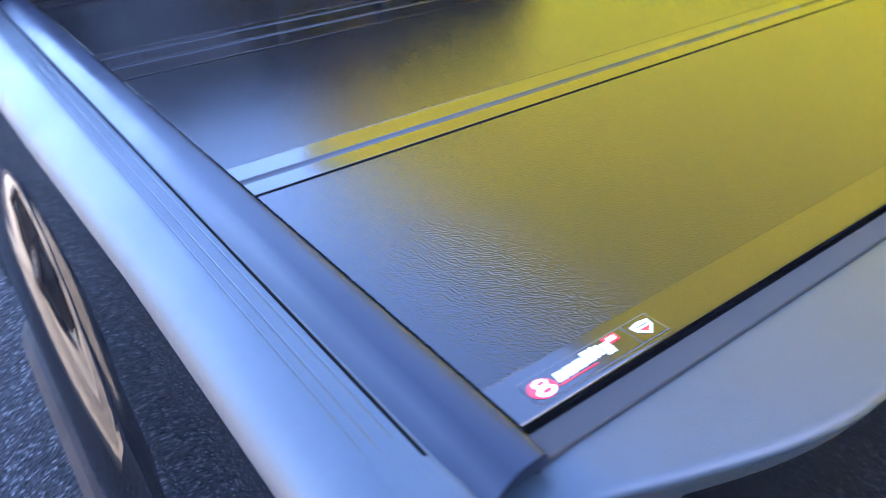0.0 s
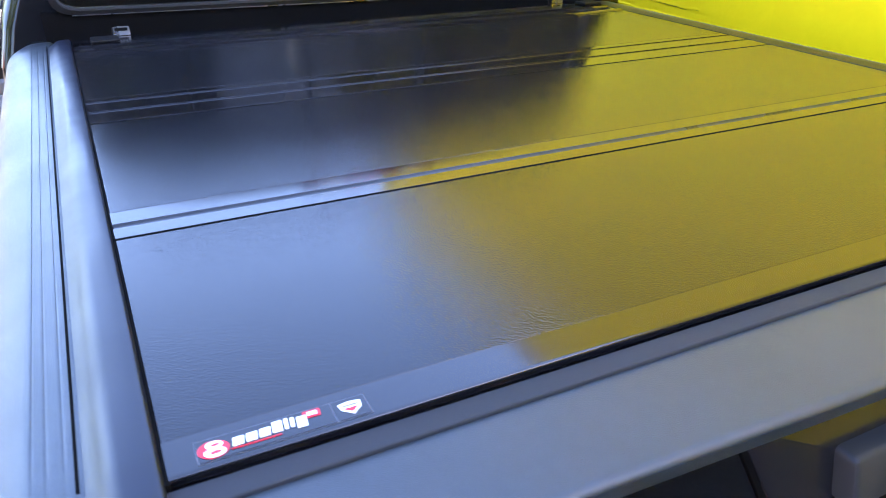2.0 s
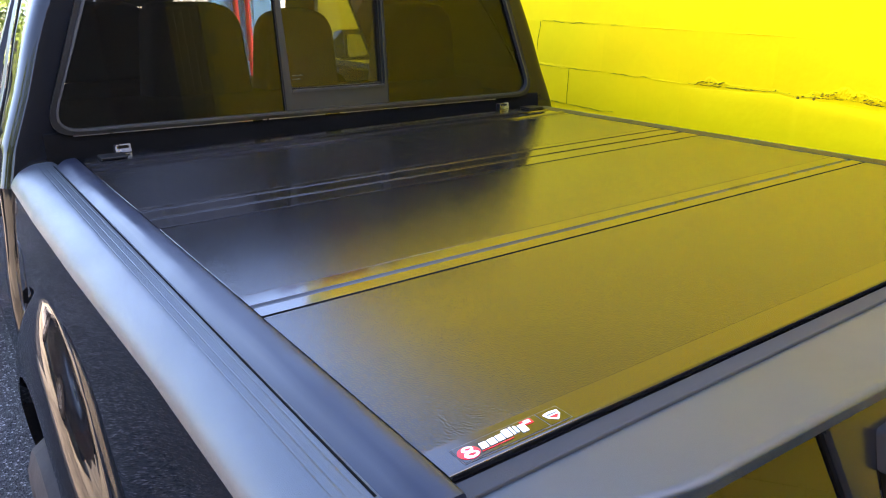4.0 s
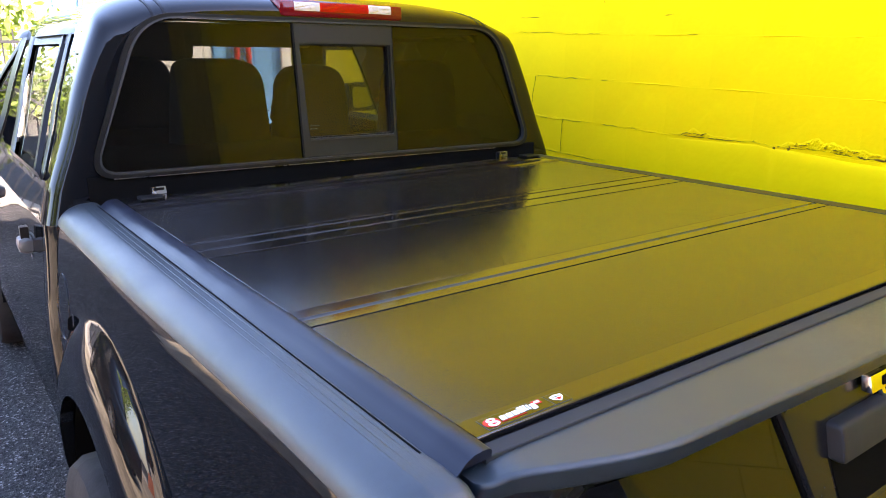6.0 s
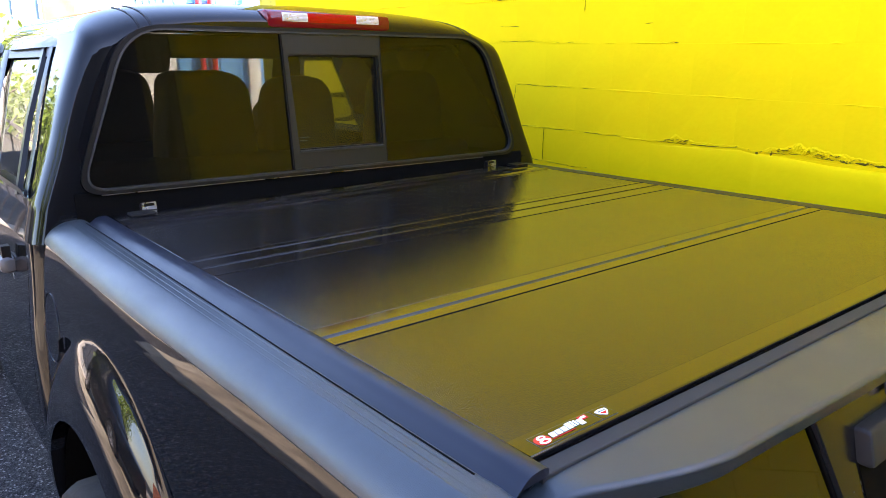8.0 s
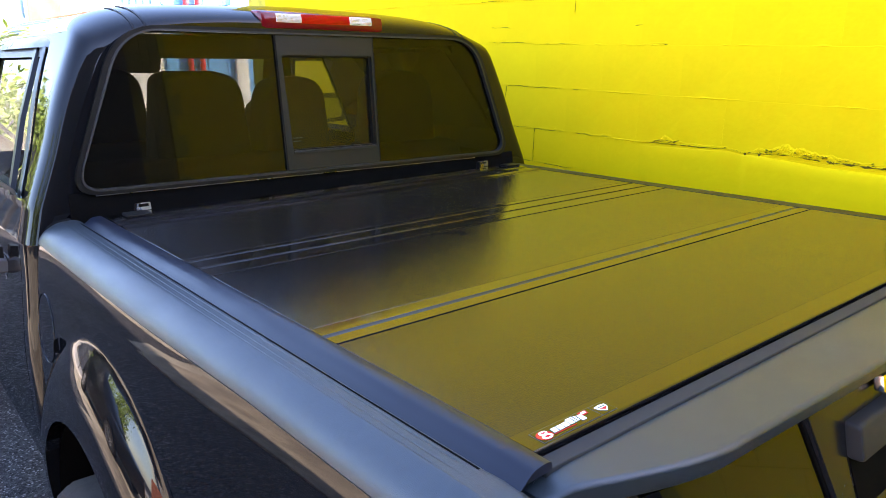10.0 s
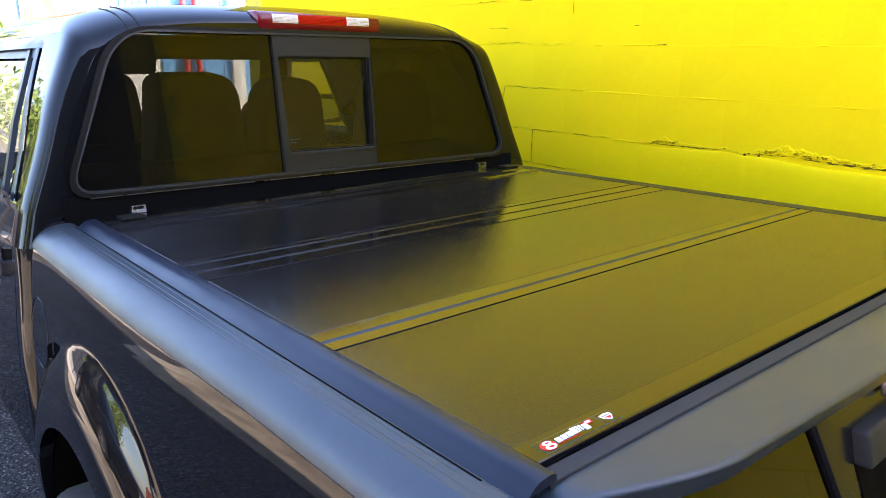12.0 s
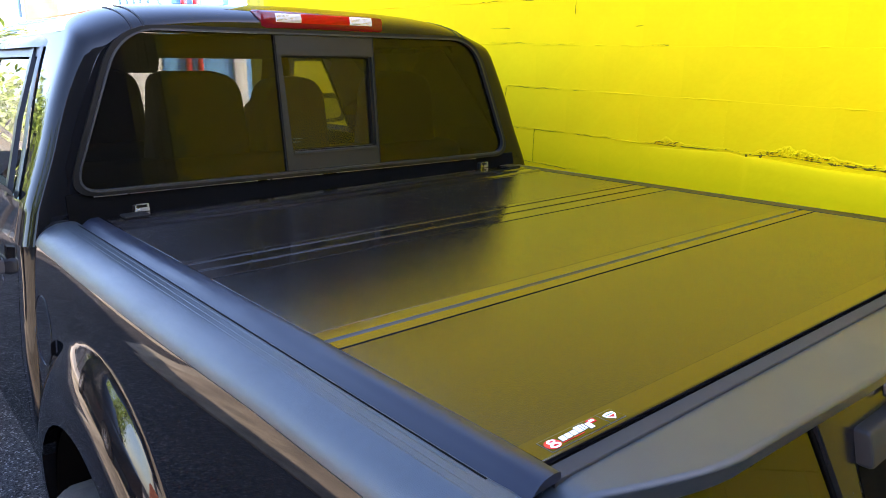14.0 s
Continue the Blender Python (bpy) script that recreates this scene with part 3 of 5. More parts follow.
    for lp in (outer + low, [Vector((x, rear_y(z), z)) for x, z in hole2]):
        vs = [bm.verts.new(p) for p in lp]
        for k in range(len(vs)):
            bm.edges.new((vs[k - 1], vs[k]))
    bmesh.ops.triangle_fill(bm, edges=bm.edges, use_beauty=True)
    part("rear_panel", bm, M_PAINT, cab)

    def trim(name, o, i, ro, ri, y0, th, mat, label=""):
        bm = bmesh.new()
        lo = rounded_loop(o, ro, 8)
        li = rounded_loop(i, ri, 8)
        ring_slab(bm, [(x, rear_y(z) + y0, z) for x, z in lo], [(x, rear_y(z) + y0, z) for x, z in li], (0, th, 0))
        return part(name, bm, mat, cab, label, 25)

    def quad(l, r, lt, rt, z0, z1):
        return [(l, z0), (r, z0), (rt, z1), (lt, z1)]
    L0, R0, L1, R1 = CX - 0.800, CX + 0.778, CX - 0.634, CX + 0.634
    trim("window_seal", quad(L0, R0, L1, R1, 1.312, 1.749), quad(L0 + 0.015, R0 - 0.015, L1 + 0.012, R1 - 0.012, 1.321, 1.740), [0.08, 0.08, 0.12, 0.12], [0.075, 0.075, 0.112, 0.112], -0.012, 0.02, M_RUBBER)
    trim("window_surround", quad(L0 + 0.015, R0 - 0.015, L1 + 0.012, R1 - 0.012, 1.321, 1.740), quad(L0 + 0.0215, R0 - 0.0215, L1 + 0.018, R1 - 0.018, 1.327, 1.735), [0.075, 0.075, 0.112, 0.112], [0.068, 0.068, 0.105, 0.105], -0.015, 0.022, M_SURROUND, "thin grey rear window surround")
    # fixed panes
    def pane(name, pts, rad, mat=M_GLASS, dy=0.0):
        bm = bmesh.new()
        bm.faces.new([bm.verts.new((x, rear_y(z) + dy, z)) for x, z in rounded_loop(pts, rad, 6)])
        p = part(name, bm, mat, cab, "dark tinted rear window glass")
        p.visible_shadow = False
        return p
    pane("rear_pane", [(L0 + 0.022, 1.328), (-0.152, 1.328), (-0.157, 1.734), (L1 + 0.018, 1.734)], [0.068, 0.002, 0.002, 0.1])
    pane("rear_pane", [(0.189, 1.328), (R0 - 0.022, 1.328), (R1 - 0.018, 1.734), (0.192, 1.734)], [0.002, 0.068, 0.1, 0.002])
    pane("sliding_pane", [(-0.131, 1.385), (0.182, 1.385), (0.185, 1.676), (-0.143, 1.676)], 0.008, M_SLIDER, 0.012)
    trim("slider_frame", [(-0.154, 1.328), (0.191, 1.328), (0.194, 1.734), (-0.159, 1.734)], [(-0.130, 1.387), (0.182, 1.387), (0.185, 1.674), (-0.142, 1.674)], 0.003, 0.008, -0.008, 0.02, M_FRAME, "grey plastic frame of the sliding window")
    trim("slider_seal", [(-0.130, 1.387), (0.182, 1.387), (0.185, 1.674), (-0.142, 1.674)], [(-0.127, 1.390), (0.173, 1.390), (0.176, 1.669), (-0.139, 1.669)], 0.008, 0.006, -0.002, 0.014, M_RUBBER)
    # bright beads along the pane edges
    for x0, z0, x1, z1 in ((-0.153, 1.330, -0.158, 1.732), (0.1905, 1.330, 0.1935, 1.732)):
        bm = bmesh.new()
        cyl(bm, (x0, rear_y(z0) - 0.009, z0), (x1, rear_y(z1) - 0.009, z1), 0.0016, n=8)
        part("pane_bead", bm, M_RUBBER, cab)
    bm = bmesh.new()
    strip(bm, -0.129, 0.178, [(rear_y(1.383) - 0.014, 1.379), (rear_y(1.383) - 0.014, 1.385), (rear_y(1.383) - 0.006, 1.387), (rear_y(1.383) - 0.006, 1.379)])
    part("slider_sill", bm, M_SURROUND, cab)
    # plain bars in place of the small maker's print
    for k, w in ((0, 0.026), (1, 0.034)):
        bm = bmesh.new()
        slab(bm, [(x, rear_y(z) + 0.0105, z) for x, z in ((-0.118, 1.412 + k * 0.010), (-0.118 + w, 1.412 + k * 0.010), (-0.118 + w, 1.4148 + k * 0.010), (-0.118, 1.4148 + k * 0.010))], (0, 0.001, 0))
        part("print_bar", bm, M_CAP, cab)
    # upright back panel under the window
    bm = bmesh.new()
    yb = rear_y(1.314) - 0.004
    strip(bm, CX - 0.80, CX + 0.80, [(yb + 0.03, 1.322), (yb + 0.004, 1.320), (yb, 1.315), (yb - 0.001, 1.300), (yb - 0.0035, 1.296), (yb - 0.0045, 1.20), (yb + 0.03, 1.20)])
    part("lower_panel", bm, M_DARK, cab, "matte black lower back panel", 60)
    # sky highlight on the painted edge under the window, added as a bright metal bead
    bm = bmesh.new()
    cyl(bm, (CX - 0.735, rear_y(1.311) - 0.0075, 1.311), (CX + 0.60, rear_y(1.311) - 0.0075, 1.311), 0.0017, n=10)
    part("panel_lip", bm, M_ALLOY, cab, "bright metal bead for the sky glint on the back panel edge")
    # swage lines under the window
    for z, h in ((1.285, 0.003),):
        bm = bmesh.new()
        strip(bm, CX - 0.72, CX + 0.75, [(rear_y(z) + 0.01, z - h), (rear_y(z) - h * 1.5, z), (rear_y(z) + 0.01, z + h)])
        part("swage_line", bm, M_PAINT, cab)
    # high brake light
    lamp = bmesh.new()
    prof = [(1.662, 1.750), (1.640, 1.750), (1.636, 1.756), (1.635, 1.778), (1.640, 1.795), (1.652, 1.8015), (1.70, 1.806), (1.71, 1.785)]
    rr = []
    for x, f in ((-0.197, 0.80), (-0.192, 0.95), (-0.178, 1.0), (0.0, 1.0), (0.228, 1.0), (0.240, 0.95), (0.245, 0.80)):
        rr.append([(x, 1.70 + (y - 1.70) * f, 1.780 + (z - 1.780) * f + 0.002 * math.cos((x - 0.02) * 6)) for y, z in prof])
    loft(lamp, rr, closed=True, caps=True)
    brake = part("high_brake_light", lamp, M_REDDARK, cab, "red high brake light with two clear lenses")
    bm = bmesh.new()
    strip(bm, -0.0615, 0.1115, [(1.640, 1.767), (1.6346, 1.769), (1.6334, 1.780), (1.6374, 1.7945), (1.646, 1.7985), (1.650, 1.767)])
    part("red_lens", bm, M_RED, brake, "bright red centre lens")
    for x0, x1 in ((-0.147, -0.062), (0.112, 0.196)):
        bm = bmesh.new()
        strip(bm, x0, x1, [(1.640, 1.768), (1.6342, 1.770), (1.6328, 1.780), (1.637, 1.794), (1.646, 1.7985), (1.650, 1.768)])
        part("clear_lens", bm, M_CLEARLENS, brake, "frosted clear lens")
    # fine ribs moulded into the lenses
    for x0, x1, mat in ((-0.145, -0.064, M_STEEL), (-0.058, 0.108, M_RED), (0.114, 0.194, M_STEEL)):
        bm = bmesh.new()
        for z in (1.7735, 1.7775, 1.7815, 1.7855, 1.7895):
            y = 1.6325 + max(0.0, z - 1.780) * 0.28
            cyl(bm, (x0, y, z), (x1, y, z), 0.0007, n=6)
        part("lens_rib", bm, mat, brake)
    # roof ditch seams
    for s in (-1, 1):
        bm = bmesh.new()
        for base in (0.583, 0.552):
            pts, outs = [], []
            for kind, y in [(k * 0.5, 0.0) for k in range(6)]:
                ring = cab_ring(kind, y)
                want = CX + s * base
                for p, q in zip(ring, ring[1:]):
                    if (p[0] - want) * (q[0] - want) <= 0 and p[2] > 1.6 and abs(q[0] - p[0]) > 1e-6:
                        best = Vector(p).lerp(Vector(q), (want - p[0]) / (q[0] - p[0]))
                ang = math.pi / 2 * min(kind / 3, 1)
                pts.append(best)
                outs.append(Vector((0, -math.cos(ang), math.sin(ang))))
            a = [p + o * 0.0025 + Vector((-0.0035, 0, 0)) for p, o in zip(pts, outs)]
            b = [p + o * 0.0025 + Vector((0.0035, 0, 0)) for p, o in zip(pts, outs)]
            c = [p - o * 0.008 for p, o in zip(pts, outs)]
            loft(bm, [a, b, c, a])
        part("roof_seam", bm, M_RUBBER, cab)
    # windscreen
    top = [Vector(p) for p in rings[-1]]
    bm = bmesh.new()
    l = top[WIN_LO:WIN_HI + FINE + 1]
    r = [top[n - 1 - k] for k in range(WIN_LO, WIN_HI + FINE + 1)]
    rows = []
    for p, q in zip(l, r):
        rows.append([p.lerp(q, k / 12) + Vector((0, 0.10 * math.sin(math.pi * k / 12), 0)) for k in range(13)])
    loft(bm, rows)
    w = part("windscreen", bm, M_CLEAR, cab, "clear windscreen")
    w.visible_shadow = False
    for sd in (0, 1):
        bm = bmesh.new()
        loft(bm, [[r[0 if sd == 0 else 12] + Vector((0, -0.01, 0)) for r in rows], [(r[0].lerp(r[1], 0.9) if sd == 0 else r[12].lerp(r[11], 0.9)) + Vector((0, -0.006, 0)) for r in rows]])
        part("windscreen_border", bm, M_DARK, cab)
    # headliner, dashboard, floor
    bm = bmesh.new()
    loft(bm, [[(x * 0.985 + 0.0003, y, z - 0.03 - 0.02 * smooth(2.4, 3.05, yy)) for x, y, z in cab_ring(4, yy)[6 * FINE:-6 * FINE]] for yy in (1.66, 2.3, 3.05)])
    part("headliner", bm, M_LINER, cab)
    bm = bmesh.new()
    prof = [(3.35, 0.75), (3.32, 1.12), (3.38, 1.2), (3.55, 1.235), (3.8, 1.22), (3.8, 0.75)]
    strip(bm, CX - 0.80, CX + 0.80, prof)
    part("dashboard", bm, M_FABRIC, cab)
    bm = bmesh.new()
    box(bm, CX - 0.82, CX + 0.82, 1.62, 3.8, 0.50, 0.56)
    part("cab_floor", bm, M_FABRIC, cab)
    # bench with three headrests, and front seats
    bm = bmesh.new()
    box(bm, CX - 0.74, CX + 0.74, 1.80, 1.98, 0.8, 1.36, 0.05, 3)
    part("bench_back", bm, M_FABRIC, cab)

    def rest(x, y, w, z0, z1, name, rl=0.09):
        bm = bmesh.new()
        lp = rounded_loop([(x - w * 0.56, z0), (x + w * 0.56, z0), (x + w * 0.45, z1), (x - w * 0.45, z1)], [0.03, 0.03, 0.09, rl], 8)
        cz = (z0 + z1) / 2
        loft(bm, [[(x + (px - x) * f, y + d, cz + (pz - cz) * f) for px, pz in lp] for d, f in ((-0.07, 0.88), (-0.055, 0.97), (0, 1), (0.05, 0.97), (0.065, 0.88))], closed=True, caps=True)
        part(name, bm, M_FABRIC, cab, "", 60)
    for x, w in ((-0.297, 0.30), (0.035, 0.25), (0.50, 0.30)):
        rest(x, 1.93, w, 1.30, 1.608 if w < 0.29 else 1.626, "headrest", 0.045 if x < -0.2 else 0.09)
    for x in (-0.36, 0.40):
        rest(x, 2.72, 0.50, 0.75, 1.34, "front_seat_back")
        rest(x if x > 0 else x - 0.015, 2.76, 0.28 if x > 0 else 0.335, 1.33, 1.628 if x < 0 else 1.50, "headrest")
    for x, zb in ((CX - 0.327, 1.606), (CX + 0.28, 1.674)):
        bm = bmesh.new()
        slab(bm, rounded3([(x - 0.32, 1.775), (x + 0.32, 1.775), (x + 0.318, zb), (x - 0.318, zb)], 0.02, 3.06, -0.5), (0, 0.02, 0.008))
        part("sun_visor", bm, M_LINER, cab)
    # steering wheel
    bm = bmesh.new()
    loops = []
    for i in range(28):
        a = 2 * math.pi * i / 28
        loops.append([(CX - 0.38 + (0.18 + 0.016 * math.cos(b)) * math.cos(a), 3.2 + 0.016 * math.sin(b) - 0.06 * math.sin(a), 1.12 + (0.18 + 0.016 * math.cos(b)) * math.sin(a) * 0.94) for b in [math.pi * k / 4 for k in range(8)]])
    loops.append(loops[0])
    loft(bm, loops, closed=True)
    part("steering_wheel", bm, M_RUBBER, cab)
    return cab


cab = build_cab()


def cab_side_x(y, z):
    x = interp([(0.40, 0.85), (0.46, 0.88), (0.55, 0.905), (0.7, 0.917), (0.9, 0.914), (1.0, 0.906), (1.11, 0.895), (1.2, 0.889), (1.25, 0.881), (1.28, 0.874), (1.305, 0.866)], z)
    return x


def build_cab_sides():
    for s in (-1, 1):
        def panel(name, y0, y1, label="", curl=0.0):
            bm = bmesh.new()
            rings = []
            ys = [y0 + (y1 - y0) * (k / 12) for k in range(13)]
            if curl:
                ys = [y0, y0 + 0.004, y0 + 0.012, y0 + 0.024, y0 + 0.04] + [y0 + 0.04 + (y1 - y0 - 0.04) * k / 8 for k in range(1, 9)]
            for y in ys:
                t = curl * (1 - math.sqrt(max(0.0, 1 - (1 - min((y - y0) / 0.04, 1)) ** 2))) if curl else 0
                col = [(s * (cab_side_x(y, z) - t), y, z) for z in [0.42 + (1.305 - 0.42) * j / 26 for j in range(27)]]
                rings.append([(s * 0.80, y, 0.42)] + col + [(s * 0.80, y, 1.305)])
            loft(bm, rings, closed=True, caps=True)
            return part(name, bm, M_PAINT, truck, label)
        panel("cab_corner", 1.612, 1.70, curl=0.045)
        rd = panel("rear_door", 1.705, 2.755, "black rear door with a dark handle")
        fd = panel("front_door", 2.760, 3.72, "black front door with a dark handle")
        for d, y in ((rd, 1.965), (fd, 3.0)):
            xh = s * (cab_side_x(0, 1.10))
            bm = bmesh.new()
            prof = [(0.0, -0.02), (0.020, -0.024), (0.036, -0.018), (0.040, 0), (0.036, 0.018), (0.020, 0.024), (0.0, 0.02)]
            loft(bm, [[(xh + s * px * f, y + dy, 1.098 + pz * g) for px, pz in prof] for dy, f, g in ((-0.072, 0.7, 0.7), (-0.066, 0.95, 1.0), (-0.04, 1.0, 1.1), (-0.012, 0.95, 1.0), (-0.006, 0.7, 0.7))], closed=True, caps=True)
            h = part("door_handle", bm, M_HANDLE, d, "satin grey-black pull handle")
            bm = bmesh.new()
            loft(bm, [[(xh + s * px * f, y + dy, 1.100 + pz * g) for px, pz in prof] for dy, f, g in ((-0.004, 0.3, 0.5), (0.004, 0.4, 0.6), (0.06, 0.35, 0.55), (0.085, 0.15, 0.4))], closed=True, caps=True)
            part("handle_mount", bm, M_HANDLE, h)
            if d is fd:
                continue
            bm = bmesh.new()
            loft(bm, [[(xh + s * (0.006 + dx), y - 0.055 + dy, 1.112 + dz) for dx, dy in ((0, -0.012), (0.022, -0.008), (0.022, 0.02), (0, 0.026))] for dz in (0.0, 0.025, 0.042)], closed=True, caps=True)
            part("handle_shadow_gap", bm, M_RUBBER, h)
            if s < 0:
                bm = bmesh.new()
                cyl(bm, (xh - s * 0.002, y - 0.04, 1.058), (xh + s * 0.005, y - 0.04, 1.058), 0.011, 0.010, 18)
                part("lock_cylinder", bm, M_STEEL, h, "round steel key lock")
        # front wing
        bm = bmesh.new()

        def fx(y, z):
            r = math.hypot(y - AX_F, z - TYRE)
            return cab_side_x(y, min(z, 1.25)) + 0.03 * (1 - smooth(0.55, 0.7, r)) - 0.10 * smooth(4.55, 5.0, y) - 0.12 * smooth(0.98, 1.12, z)
        rings = []
        for y in arch_stations(3.725, 4.98, AX_F, 0.45, 22, 8):
            col = side_column(y, AX_F, 0.46, 1.10, 0.45, 20, fx)
            rings.append([(s * x, yy, z) for x, yy, z in col] + [(s * 0.55, y, 1.12)])
        loft(bm, rings)
        part("front_wing", bm, M_PAINT, truck)
        bm = bmesh.new()
        pts = [(AX_F + 0.46 * math.cos(a), TYRE + 0.46 * math.sin(a)) for a in [math.pi * i / 16 for i in range(17)]]
        loft(bm, [[(s * 0.88, y, z) for y, z in pts], [(s * 0.5, y, z) for y, z in pts]])
        part("wheel_house", bm, M_DARK, truck)
        # door mirror
        bm = bmesh.new()
        loft(bm, [[(s * x, 3.35 + dy * f, 1.385 + dz * f) for dy, dz in ((-0.05, -0.07), (0.05, -0.06), (0.07, 0.0), (0.05, 0.08), (-0.04, 0.09), (-0.06, 0.0))] for x, f in ((0.87, 0.35), (0.92, 0.5), (0.95, 1.0), (1.10, 1.05), (1.13, 0.9))], closed=True, caps=True)
        mirror = part("door_mirror", bm, M_PAINT, truck, "black door mirror")
        bm = bmesh.new()
        slab(bm, [(s * a, 3.283 + (b - 1.395) * 0.05, b) for a, b in rounded_loop([(0.965, 1.33), (1.095, 1.34), (1.10, 1.445), (0.965, 1.455)], 0.025, 4)], (0, 0.004, 0))
        part("mirror_glass", bm, M_CHROME, mirror, "silvered mirror glass")
    bm = bmesh.new()
    rings = []
    for y, z, w in ((3.74, 1.18, 0.80), (4.0, 1.17, 0.79), (4.5, 1.13, 0.77), (4.85, 1.07, 0.74), (4.98, 1.0, 0.72), (5.02, 0.9, 0.72), (5.02, 0.5, 0.74)):
        rings.append([(CX + w * k / 8, y - 0.05 * (abs(k) / 8) ** 2, z - 0.05 * (abs(k) / 8) ** 3) for k in range(-8, 9)])
    loft(bm, rings)
    part("bonnet", bm, M_PAINT, truck)
    bm = bmesh.new()
    box(bm, CX - 0.86, CX + 0.86, 4.95, 5.10, 0.45, 0.66, 0.05, 3)
    part("front_bumper", bm, M_CHROME, truck)
    bm = bmesh.new()
    box(bm, -0.6, 0.6, -0.0, 4.9, 0.42, 0.50, 0.02)
    part("chassis", bm, M_DARK, truck)


build_cab_sides()


def build_wheel(x, y, s, r=TYRE, w=0.25, owner=truck):
    bm = bmesh.new()
    prof = [(-w / 2 + 0.02, r * 0.62), (-w / 2, r * 0.72), (-w / 2, r * 0.86), (-w / 2 + 0.015, r * 0.96), (-w / 2 + 0.04, r), (0, r * 1.0), (w / 2 - 0.04, r), (w / 2 - 0.015, r * 0.96), (w / 2, r * 0.86), (w / 2, r * 0.72), (w / 2 - 0.02, r * 0.62)]
    n = 56
    loops = []
    for i in range(n):
        a = 2 * math.pi * i / n
        loops.append([(x + px, y + (pr - (0.008 if (i % 2 and 3 <= k <= 7 and k != 5) else 0)) * math.cos(a), r + (pr - (0.008 if (i % 2 and 3 <= k <= 7 and k != 5) else 0)) * math.sin(a)) for k, (px, pr) in enumerate(prof)])
    loops.append(loops[0])
    loft(bm, loops, closed=True)
    tyre = part("wheel", bm, M_TYRE, owner, "black tyre on a silver alloy rim")
    bm = bmesh.new()
    xo = x + s * (w / 2 - 0.03)
    for k in range(6):
        a = 2 * math.pi * k / 6
        c, sn = math.cos(a), math.sin(a)
        lp = []
        for rad, hw in ((0.05, 0.03), (r * 0.6, 0.045)):
            lp.append([(xo + dx, y + rad * c - t * sn, r + rad * sn + t * c) for dx, t in ((s * 0.012, -hw * 0.7), (s * 0.012, hw * 0.7), (-s * 0.03, hw), (-s * 0.03, -hw))])
        loft(bm, lp, closed=True, caps=True)
    cyl(bm, (xo - s * 0.03, y, r), (xo + s * 0.018, y, r), 0.07, 0.055, 20)
    ring = []
    for i in range(33):
        a = 2 * math.pi * i / 32
        ring.append([(xo + dx, y + rr * math.cos(a), r + rr * math.sin(a)) for dx, rr in ((s * 0.02, r * 0.63), (s * 0.015, r * 0.58), (-s * 0.1, r * 0.56), (-s * 0.1, r * 0.62))])
    loft(bm, ring, closed=True)
    part("rim", bm, M_ALLOY, tyre, "silver alloy rim")
    bm = bmesh.new()
    cyl(bm, (xo - s * 0.08, y, r), (xo - s * 0.06, y, r), r * 0.5, n=24)
    part("brake_disc", bm, M_IRON, tyre)


for s in (-1, 1):
    build_wheel(s * 0.842, AX_R + 0.01, s, 0.385)
    build_wheel(s * 0.79, AX_F, s)

# ---- folding bed cover ----
cover = thing("bed_cover", "black folding hard bed cover with textured panels", "bed cover", (0, 0, DECK))


def cpart(name, bm, mat, label="", parent=None, angle=35.0):
    """A part of the cover, built in world metres."""
    if parent is None:
        bmesh.ops.translate(bm, verts=bm.verts, vec=(0, 0, -DECK))
        return part(name, bm, mat, cover, label, angle, True)
    bmesh.ops.translate(bm, verts=bm.verts, vec=(0, 0, -DECK))
    return part(name, bm, mat, parent, label, angle, True)


